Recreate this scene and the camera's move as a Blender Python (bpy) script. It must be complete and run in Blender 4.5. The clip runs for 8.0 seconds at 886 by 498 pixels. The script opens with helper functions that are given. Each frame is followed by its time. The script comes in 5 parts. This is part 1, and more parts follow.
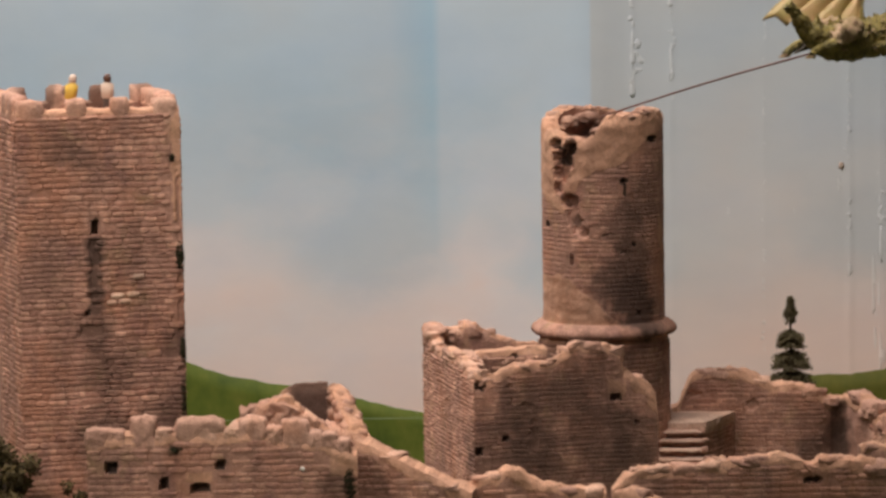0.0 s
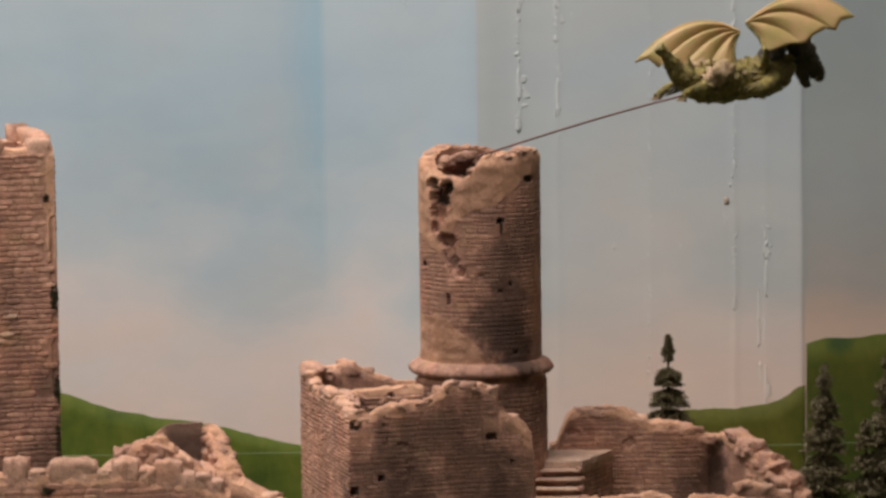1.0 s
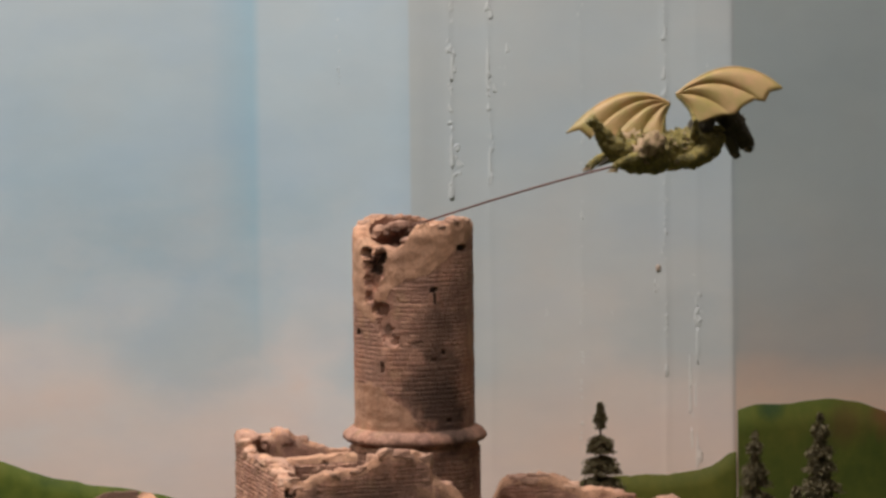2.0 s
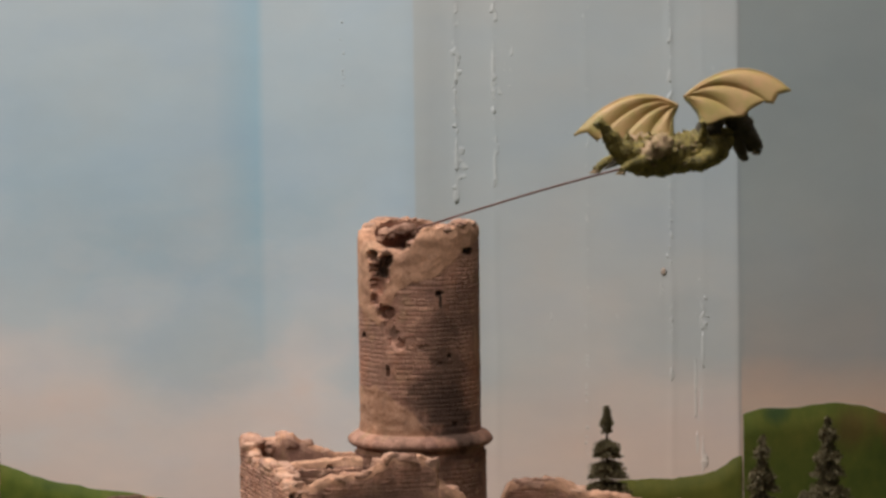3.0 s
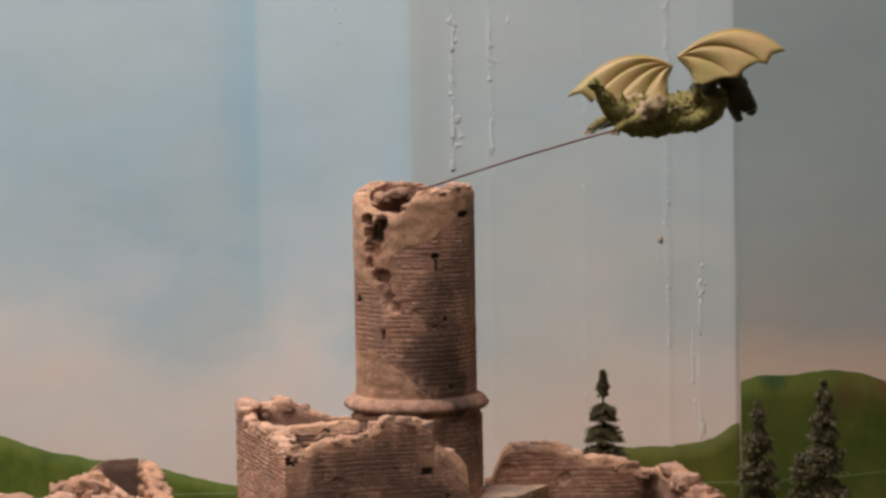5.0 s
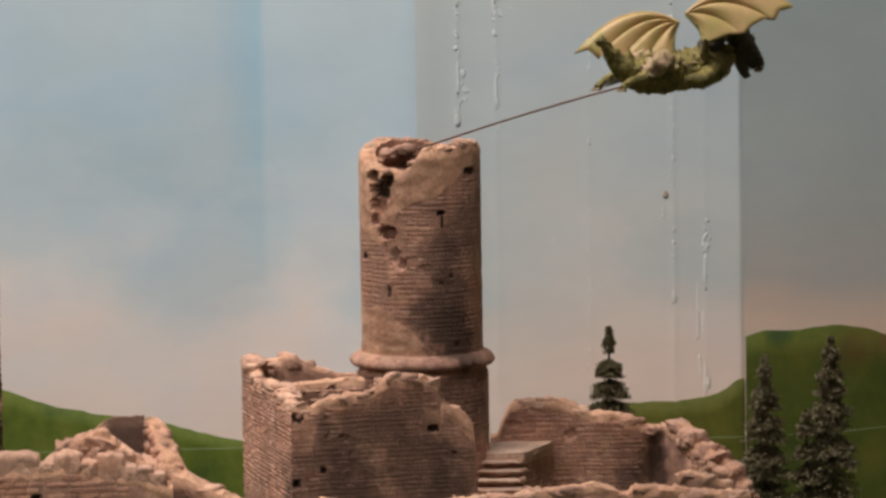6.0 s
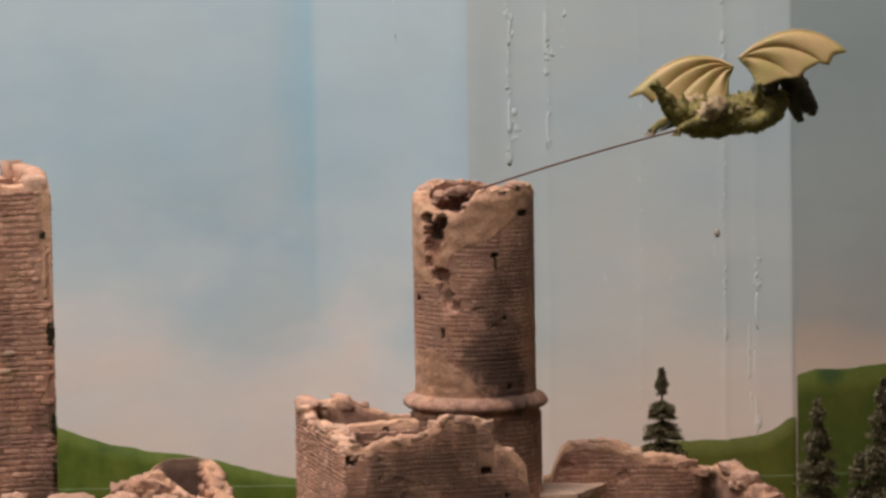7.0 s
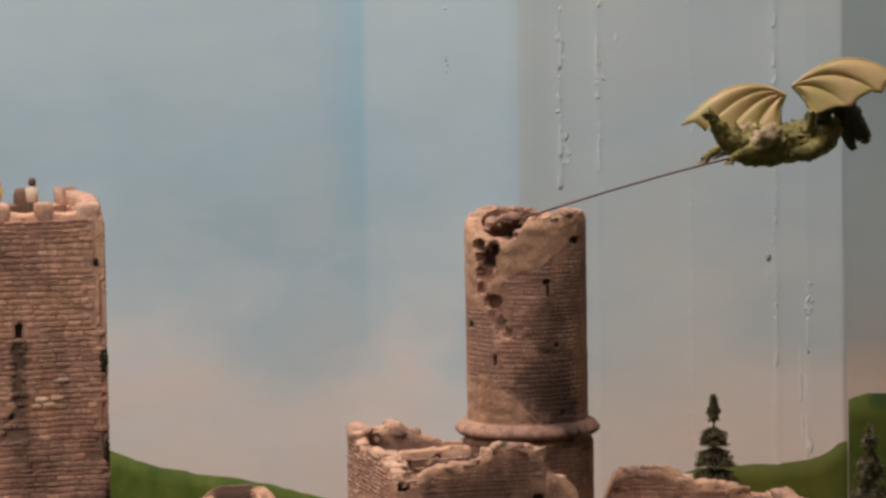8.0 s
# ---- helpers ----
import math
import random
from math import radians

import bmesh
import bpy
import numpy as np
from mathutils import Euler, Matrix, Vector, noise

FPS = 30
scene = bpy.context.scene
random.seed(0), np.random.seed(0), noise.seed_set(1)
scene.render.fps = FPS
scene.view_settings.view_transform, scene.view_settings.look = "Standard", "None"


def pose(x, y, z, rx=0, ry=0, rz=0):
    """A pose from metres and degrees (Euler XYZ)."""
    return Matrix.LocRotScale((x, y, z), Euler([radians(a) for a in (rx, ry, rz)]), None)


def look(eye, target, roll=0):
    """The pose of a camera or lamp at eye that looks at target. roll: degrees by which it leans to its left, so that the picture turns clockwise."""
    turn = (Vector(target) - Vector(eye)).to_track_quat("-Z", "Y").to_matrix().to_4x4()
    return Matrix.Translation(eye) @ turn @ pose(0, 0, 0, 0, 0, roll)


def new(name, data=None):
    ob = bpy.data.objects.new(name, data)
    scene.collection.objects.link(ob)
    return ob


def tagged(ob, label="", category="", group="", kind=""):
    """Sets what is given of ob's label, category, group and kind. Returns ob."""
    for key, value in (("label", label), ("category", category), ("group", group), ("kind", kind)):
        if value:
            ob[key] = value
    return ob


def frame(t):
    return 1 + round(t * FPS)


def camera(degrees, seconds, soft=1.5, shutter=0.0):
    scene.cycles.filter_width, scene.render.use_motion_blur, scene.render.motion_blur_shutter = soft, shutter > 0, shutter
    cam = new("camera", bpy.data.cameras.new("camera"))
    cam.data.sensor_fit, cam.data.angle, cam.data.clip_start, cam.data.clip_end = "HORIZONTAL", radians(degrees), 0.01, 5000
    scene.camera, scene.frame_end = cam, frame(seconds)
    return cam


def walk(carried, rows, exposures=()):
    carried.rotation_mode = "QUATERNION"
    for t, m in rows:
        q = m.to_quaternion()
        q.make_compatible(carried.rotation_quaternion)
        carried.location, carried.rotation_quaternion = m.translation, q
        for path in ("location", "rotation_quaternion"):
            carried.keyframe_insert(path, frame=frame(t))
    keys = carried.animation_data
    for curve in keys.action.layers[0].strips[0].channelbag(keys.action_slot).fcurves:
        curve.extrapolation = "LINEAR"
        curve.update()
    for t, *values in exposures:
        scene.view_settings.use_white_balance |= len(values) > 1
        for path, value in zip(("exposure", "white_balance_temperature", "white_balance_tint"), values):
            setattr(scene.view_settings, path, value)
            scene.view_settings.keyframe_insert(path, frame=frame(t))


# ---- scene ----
cam = camera(15, 8.0, soft=3.0)
PATH = [
    (0, (-0.00201, -1.79910, 0.43013), (-0.09493, 0.18937, 0.23692), -0.88),
    (0.5, (0.01049, -1.80233, 0.43379), (-0.06167, 0.18823, 0.25357), -0.85),
    (1, (0.01817, -1.80097, 0.43973), (-0.02393, 0.19035, 0.25843), -0.72),
    (1.5, (0.02222, -1.81007, 0.44439), (0.01843, 0.18259, 0.27324), -0.59),
    (2, (0.01829, -1.81561, 0.44408), (0.01620, 0.17917, 0.29976), -0.70),
    (2.2, (0.01536, -1.81018, 0.44260), (0.00646, 0.18485, 0.30193), -0.54),
    (3.3, (0.01576, -1.80568, 0.44324), (0.01469, 0.18917, 0.29981), -0.68),
    (3.5, (0.01638, -1.80619, 0.44287), (0.01275, 0.18860, 0.29860), -0.68),
    (4, (0.01770, -1.80925, 0.44400), (0.01694, 0.18543, 0.29826), -0.69),
    (4.2, (0.01704, -1.80913, 0.44319), (0.01754, 0.18553, 0.29715), -0.72),
    (5.3, (0.01857, -1.80336, 0.43052), (0.01428, 0.19025, 0.27084), -0.95),
    (5.5, (0.01618, -1.79880, 0.43160), (0.01324, 0.19419, 0.26429), -0.89),
    (6, (0.01580, -1.80324, 0.43542), (0.01151, 0.18851, 0.25407), -0.91),
    (6.5, (0.01052, -1.80383, 0.44339), (-0.00343, 0.18795, 0.26285), -0.79),
    (7, (0.01215, -1.80644, 0.44406), (-0.01945, 0.18648, 0.27893), -0.91),
    (7.5, (0.01095, -1.80585, 0.44735), (-0.03283, 0.18713, 0.28573), -0.89),
    (8, (0.00953, -1.80765, 0.45011), (-0.04990, 0.18542, 0.29471), -0.91),
]
walk(cam, [(t, look(eye, target, roll)) for t, eye, target, roll in PATH],
     [(0, 0.11, 6480, 11.5), (0.5, 0.12, 6430, 10), (1, 0.06, 6380, 9), (1.5, 0.02, 6320, 8), (2, 0.06, 6310, 7.5), (3.5, -0.05, 6260, 6.5), (4.2, 0.0, 6240, 6), (5.5, 0.10, 6260, 6.5), (6.5, 0.19, 6260, 6.5), (7, 0.07, 6250, 6.5), (8, -0.07, 6250, 6.5)])

# ---- world and lamps: an exhibition room lit by lamps out of view ----
world = bpy.data.worlds.new("room_air")
scene.world = world
world.use_nodes = True
world.node_tree.nodes["Background"].inputs["Color"].default_value = (0.9, 0.88, 0.86, 1)
world.node_tree.nodes["Background"].inputs["Strength"].default_value = 0.12


def panel_lamp(name, eye, target, width, depth, watts, colour):
    data = bpy.data.lights.new(name, "AREA")
    data.shape, data.size, data.size_y, data.energy, data.color = "RECTANGLE", width, depth, watts, colour
    ob = new(name, data)
    ob.matrix_world = look(eye, target)
    return ob


panel_lamp("display_panel_light", (-0.37, -0.11, 1.32), (-0.22, 0.04, 0.15), 1.40, 0.35, 24.9, (1.0, 0.92, 0.85))
# added fill from the visitors' side; no such lamp is seen
panel_lamp("front_fill_light", (-0.55, -2.0, 1.70), (0.05, 0.2, 0.2), 1.2, 0.4, 5.8, (1.0, 0.93, 0.88))


def spot_lamp(name, eye, target, watts, degrees, colour):
    data = bpy.data.lights.new(name, "SPOT")
    data.energy, data.spot_size, data.spot_blend, data.shadow_soft_size, data.color = watts, radians(degrees), 1.0, 0.05, colour
    ob = new(name, data)
    ob.matrix_world = look(eye, target)
    return ob


# unseen spot added to brighten the square tower's front
spot_lamp("tower_spot_light", (-0.87, -1.06, 1.05), (-0.28, -0.16, 0.26), 41, 20.5, (1.0, 0.90, 0.80))

# ---- materials ----


def material(name):
    m = bpy.data.materials.new(name)
    m.use_nodes = True
    return m, m.node_tree.nodes, m.node_tree.links, m.node_tree.nodes["Principled BSDF"]


def noise_node(nodes, links, coord, scale, detail=4, rough=0.6, stretch=None):
    n = nodes.new("ShaderNodeTexNoise")
    n.inputs["Scale"].default_value, n.inputs["Detail"].default_value, n.inputs["Roughness"].default_value = scale, detail, rough
    if stretch:
        mp = nodes.new("ShaderNodeMapping")
        mp.inputs["Scale"].default_value = stretch
        links.new(coord, mp.inputs["Vector"])
        coord = mp.outputs["Vector"]
    links.new(coord, n.inputs["Vector"])
    return n.outputs["Fac"]


def ramp_node(nodes, links, fac, stops):
    r = nodes.new("ShaderNodeValToRGB")
    while len(r.color_ramp.elements) < len(stops):
        r.color_ramp.elements.new(0.5)
    for e, (p, c) in zip(r.color_ramp.elements, stops):
        e.position, e.color = p, (*c, 1) if len(c) == 3 else c
    links.new(fac, r.inputs["Fac"])
    return r.outputs["Color"]


def mix_node(nodes, links, fac, a, b, blend="MIX"):
    n = nodes.new("ShaderNodeMix")
    n.data_type, n.blend_type = "RGBA", blend
    for key, v in (("Factor", fac), ("A", a), ("B", b)):
        s = [i for i in n.inputs if i.name == key and (i.type == "VALUE" if key == "Factor" else i.type == "RGBA")][0]
        if isinstance(v, (int, float)):
            s.default_value = v
        elif isinstance(v, tuple):
            s.default_value = (*v, 1)
        else:
            links.new(v, s)
    return [o for o in n.outputs if o.type == "RGBA"][0]


def math_node(nodes, links, op, a, b=None, clamp=False):
    n = nodes.new("ShaderNodeMath")
    n.operation, n.use_clamp = op, clamp
    for s, v in zip(n.inputs, (a, b)):
        if v is None:
            continue
        if isinstance(v, (int, float)):
            s.default_value = v
        else:
            links.new(v, s)
    return n.outputs[0]


def bump_node(nodes, links, bsdf, height, strength, distance):
    b = nodes.new("ShaderNodeBump")
    b.inputs["Strength"].default_value, b.inputs["Distance"].default_value = strength, distance
    links.new(height, b.inputs["Height"])
    links.new(b.outputs["Normal"], bsdf.inputs["Normal"])


def place_node(nodes):
    return nodes.new("ShaderNodeNewGeometry").outputs["Position"]


# soot and damp washes brushed on the model, and painted shade: place, reach, strength
STAINS_AND_SHADE = [((-0.0215, -0.0245, 0.306), 0.0068, 0.9), ((-0.0215, -0.0245, 0.298), 0.0062, 0.8), ((-0.0172, -0.0277, 0.283), 0.0050, 0.9), ((-0.0172, -0.0277, 0.311), 0.0046, 0.85), ((-0.0245, -0.0215, 0.3125), 0.0042, 0.85),
        ((-0.0145, -0.0292, 0.2715), 0.0050, 0.7),
        ((-0.2904, -0.0812, 0.346), 0.020, 0.8), ((-0.2616, -0.0729, 0.346), 0.020, 0.8), ((-0.236, -0.066, 0.346), 0.012, 0.7),
        # slit streak; the last two paint the gatehouse's shadow on the tower foot
        ((-0.2510, -0.155, 0.275), 0.0056, 0.9), ((-0.2512, -0.155, 0.267), 0.0056, 0.9), ((-0.2510, -0.155, 0.259), 0.0056, 0.85), ((-0.2510, -0.155, 0.251), 0.0056, 0.85), ((-0.2510, -0.155, 0.243), 0.005, 0.7), ((-0.216, -0.145, 0.185), 0.020, 0.6), ((-0.245, -0.154, 0.178), 0.022, 0.5),
        # tower and keep stains, with shade painted in hollow top, shaft and keep
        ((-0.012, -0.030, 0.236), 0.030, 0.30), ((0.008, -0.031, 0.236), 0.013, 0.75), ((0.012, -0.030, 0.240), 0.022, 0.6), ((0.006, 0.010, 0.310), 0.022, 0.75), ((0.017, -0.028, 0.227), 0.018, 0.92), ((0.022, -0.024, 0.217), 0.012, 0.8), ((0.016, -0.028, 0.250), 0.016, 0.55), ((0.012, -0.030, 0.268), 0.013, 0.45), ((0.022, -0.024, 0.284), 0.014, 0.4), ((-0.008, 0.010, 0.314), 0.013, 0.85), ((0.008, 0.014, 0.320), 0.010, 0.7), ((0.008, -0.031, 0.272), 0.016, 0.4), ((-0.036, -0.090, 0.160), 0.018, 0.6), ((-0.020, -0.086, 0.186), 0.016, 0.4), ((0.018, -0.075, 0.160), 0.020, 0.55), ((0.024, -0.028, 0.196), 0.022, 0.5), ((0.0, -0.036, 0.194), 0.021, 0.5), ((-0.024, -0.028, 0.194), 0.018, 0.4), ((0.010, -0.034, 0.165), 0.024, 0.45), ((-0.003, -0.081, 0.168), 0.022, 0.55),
        ((-0.252, -0.155, 0.232), 0.012, 0.6), ((-0.246, -0.154, 0.210), 0.018, 0.5), ((-0.268, -0.160, 0.322), 0.010, 0.45), ((-0.256, -0.157, 0.316), 0.008, 0.4), ((-0.214, -0.143, 0.225), 0.012, 0.5),
        # hall stain, and shade painted in the niche, keep front and turret back
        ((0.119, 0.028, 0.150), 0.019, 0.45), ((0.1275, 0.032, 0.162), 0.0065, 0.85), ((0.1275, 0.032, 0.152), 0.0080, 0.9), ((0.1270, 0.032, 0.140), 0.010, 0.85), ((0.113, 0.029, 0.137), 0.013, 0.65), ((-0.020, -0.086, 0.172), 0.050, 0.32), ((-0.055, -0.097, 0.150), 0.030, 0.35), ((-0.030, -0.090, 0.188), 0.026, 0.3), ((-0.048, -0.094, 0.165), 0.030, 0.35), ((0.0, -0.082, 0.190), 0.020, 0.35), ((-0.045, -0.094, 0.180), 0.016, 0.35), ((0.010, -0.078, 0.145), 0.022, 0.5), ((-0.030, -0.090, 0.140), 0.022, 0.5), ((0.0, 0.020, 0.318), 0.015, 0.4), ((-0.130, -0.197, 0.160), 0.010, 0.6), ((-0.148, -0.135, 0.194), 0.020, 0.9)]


def masonry(name, light, dark, stain, rough=0.9, piece=True, bump=0.5, wash=1.0):
    """Cast plaster painted as stone: wash stains 20 mm wide, grain 1 mm wide, each piece its own tone."""
    m, n, l, b = material(name)
    p = place_node(n)
    big = noise_node(n, l, p, 38, 5, 0.62)
    mid = noise_node(n, l, p, 210, 4, 0.6)
    fine = noise_node(n, l, p, 900, 3, 0.6)
    base = mix_node(n, l, ramp_node(n, l, mid, [(0.3, (0, 0, 0)), (0.7, (1, 1, 1))]), dark, light)
    if piece:
        r = n.new("ShaderNodeObjectInfo").outputs["Random"]
        i = n.new("ShaderNodeNewGeometry").outputs["Random Per Island"]
        v = math_node(n, l, "FRACT", math_node(n, l, "ADD", r, i))
        tone = ramp_node(n, l, v, [(0.0, (0.74, 0.68, 0.68)), (0.25, (0.95, 0.89, 0.88)), (0.6, (1.0, 1.0, 0.98)), (0.85, (1.16, 1.17, 1.14)), (1.0, (1.42, 1.45, 1.40))])
        base = mix_node(n, l, 1.0, base, tone, "MULTIPLY")
    spot = ramp_node(n, l, big, [(0.40, (1, 1, 1)), (0.56, (0, 0, 0))])
    base = mix_node(n, l, math_node(n, l, "MULTIPLY", spot, 0.85), base, stain, "MIX")
    streak = ramp_node(n, l, noise_node(n, l, p, 95, 3, 0.55, (1.0, 1.0, 0.10)), [(0.34, (1, 1, 1)), (0.47, (0, 0, 0))])
    base = mix_node(n, l, math_node(n, l, "MULTIPLY", streak, 0.38), base, tuple(0.55 * c for c in stain), "MIX")
    ochre = ramp_node(n, l, noise_node(n, l, p, 62, 4, 0.6), [(0.57, (0, 0, 0)), (0.72, (1, 1, 1))])
    base = mix_node(n, l, math_node(n, l, "MULTIPLY", ochre, 0.42 * wash), base, (0.33, 0.23, 0.11), "MIX")
    rust = ramp_node(n, l, noise_node(n, l, p, 31, 5, 0.65, (1.0, 1.3, 0.75)), [(0.50, (0, 0, 0)), (0.64, (1, 1, 1))])
    base = mix_node(n, l, math_node(n, l, "MULTIPLY", rust, 0.5 * wash), base, tuple(c * k for c, k in zip(light, (0.84, 0.66, 0.52))), "MIX")
    plum = ramp_node(n, l, noise_node(n, l, p, 47, 5, 0.65, (1.2, 1.0, 0.7)), [(0.55, (0, 0, 0)), (0.68, (1, 1, 1))])
    base = mix_node(n, l, math_node(n, l, "MULTIPLY", plum, 0.55 * wash), base, tuple(c * k for c, k in zip(stain, (0.62, 0.60, 0.72))), "MIX")
    dry = ramp_node(n, l, noise_node(n, l, p, 260, 3, 0.6, (0.7, 0.7, 1.5)), [(0.60, (0, 0, 0)), (0.72, (1, 1, 1))])
    base = mix_node(n, l, math_node(n, l, "MULTIPLY", dry, 0.45 * wash), base, tuple(min(0.8, 1.3 * c) for c in light), "MIX")
    wobble = math_node(n, l, "MULTIPLY", math_node(n, l, "SUBTRACT", noise_node(n, l, p, 120, 3, 0.6), 0.5), 1.3)
    # stains and painted shade pull the colour towards near-black brown
    for place, r, strength in STAINS_AND_SHADE:
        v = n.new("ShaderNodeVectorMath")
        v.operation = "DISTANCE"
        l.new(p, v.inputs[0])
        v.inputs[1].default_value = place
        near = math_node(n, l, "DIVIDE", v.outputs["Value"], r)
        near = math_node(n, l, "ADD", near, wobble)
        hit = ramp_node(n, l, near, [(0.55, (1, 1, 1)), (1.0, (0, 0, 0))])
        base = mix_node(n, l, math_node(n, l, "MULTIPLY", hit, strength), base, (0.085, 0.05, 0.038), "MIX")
    grain = ramp_node(n, l, fine, [(0.3, (0.72, 0.72, 0.72)), (0.7, (1.12, 1.12, 1.12))])
    base = mix_node(n, l, 1.0, base, grain, "MULTIPLY")
    l.new(base, b.inputs["Base Color"])
    b.inputs["Roughness"].default_value = rough
    b.inputs["Specular IOR Level"].default_value = 0.25
    bump_node(n, l, b, math_node(n, l, "ADD", fine, mid), bump, 0.0006)
    return m


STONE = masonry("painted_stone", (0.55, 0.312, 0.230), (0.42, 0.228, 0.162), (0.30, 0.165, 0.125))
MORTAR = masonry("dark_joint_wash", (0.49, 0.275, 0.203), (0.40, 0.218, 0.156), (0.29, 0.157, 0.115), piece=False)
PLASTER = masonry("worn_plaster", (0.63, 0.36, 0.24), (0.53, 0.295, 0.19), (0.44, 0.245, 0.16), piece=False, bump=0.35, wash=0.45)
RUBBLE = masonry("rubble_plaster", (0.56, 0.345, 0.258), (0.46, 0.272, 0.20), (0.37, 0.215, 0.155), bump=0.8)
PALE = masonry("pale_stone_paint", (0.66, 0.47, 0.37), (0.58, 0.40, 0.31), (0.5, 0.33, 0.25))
# lining of holes and deep cracks: the recess's shade put into the colour
HOLLOW = masonry("shaded_hole", (0.11, 0.07, 0.052), (0.06, 0.04, 0.03), (0.05, 0.032, 0.025), piece=False)


def plain(name, light, dark, rough=0.6, scale=300, metal=0.0, bump=0.3, dist=0.0004, spec=0.4):
    m, n, l, b = material(name)
    p = place_node(n)
    a = noise_node(n, l, p, scale, 4, 0.6)
    c = noise_node(n, l, p, scale * 4, 3, 0.6)
    f = ramp_node(n, l, math_node(n, l, "MULTIPLY", math_node(n, l, "ADD", a, c), 0.5), [(0.35, (0, 0, 0)), (0.65, (1, 1, 1))])
    l.new(mix_node(n, l, f, dark, light), b.inputs["Base Color"])
    b.inputs["Roughness"].default_value, b.inputs["Metallic"].default_value = rough, metal
    b.inputs["Specular IOR Level"].default_value = spec
    bump_node(n, l, b, c, bump, dist)
    return m


NEEDLES = plain("dark_needles", (0.17, 0.132, 0.066), (0.09, 0.074, 0.036), 0.85, 500)
NEEDLES_PALE = plain("frosted_needles", (0.36, 0.295, 0.19), (0.21, 0.172, 0.10), 0.85, 500)
BARK = plain("model_bark", (0.10, 0.07, 0.05), (0.05, 0.035, 0.025), 0.9, 500)
SHRUB = plain("olive_foliage", (0.12, 0.082, 0.026), (0.04, 0.029, 0.011), 0.9, 260)
MOSS = plain("dark_moss", (0.060, 0.050, 0.022), (0.030, 0.027, 0.013), 0.95, 400)
DRAGON_SKIN = plain("olive_scales", (0.43, 0.33, 0.09), (0.06, 0.052, 0.018), 0.5, 260, bump=1.0, dist=0.0016)
DRAGON_WING = plain("amber_wing", (0.45, 0.27, 0.125), (0.32, 0.245, 0.075), 0.55, 38, bump=0.3)
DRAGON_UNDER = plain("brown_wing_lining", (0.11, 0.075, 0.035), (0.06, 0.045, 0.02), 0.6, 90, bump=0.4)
DRAGON_PALE = plain("flesh_scales", (0.50, 0.32, 0.22), (0.26, 0.20, 0.07), 0.6, 260, bump=1.0, dist=0.0012)
# head and neck colour darkened to stand for the wing's shadow on them
DRAGON_HEAD = plain("shaded_head_paint", (0.085, 0.06, 0.03), (0.03, 0.025, 0.013), 0.5, 260, bump=0.9, dist=0.001)
COPPER = plain("copper_wire", (0.26, 0.125, 0.10), (0.17, 0.08, 0.065), 0.4, 300, metal=0.6)
YELLOW = plain("yellow_paint", (0.65, 0.42, 0.06), (0.52, 0.33, 0.05), 0.6)
CREAM = plain("cream_paint", (0.60, 0.46, 0.36), (0.5, 0.38, 0.30), 0.6)
BROWN = plain("brown_paint", (0.10, 0.045, 0.025), (0.07, 0.03, 0.018), 0.6)
BROWN_FLECK = plain("rusty_fleck", (0.46, 0.36, 0.30), (0.34, 0.26, 0.21), 0.6)
GREY = plain("grey_paint", (0.13, 0.11, 0.10), (0.10, 0.085, 0.08), 0.6)
WHITE = plain("white_chip_paint", (0.8, 0.77, 0.70), (0.7, 0.66, 0.6), 0.6)
TURF = plain("layout_turf", (0.10, 0.11, 0.04), (0.05, 0.06, 0.025), 0.95, 60, bump=0.8, dist=0.003)
WIRE = plain("pale_cord", (0.22, 0.28, 0.13), (0.17, 0.22, 0.10), 0.6)
ROOM_PAINT = plain("room_paint", (0.70, 0.665, 0.63), (0.65, 0.615, 0.58), 0.9, 6, dist=0.002)
ROOM_FLOOR = plain("grey_carpet", (0.16, 0.15, 0.14), (0.11, 0.10, 0.10), 0.95, 30, dist=0.003)
TABLE_WOOD = plain("table_wood", (0.25, 0.16, 0.09), (0.18, 0.11, 0.06), 0.6, 20, dist=0.001)


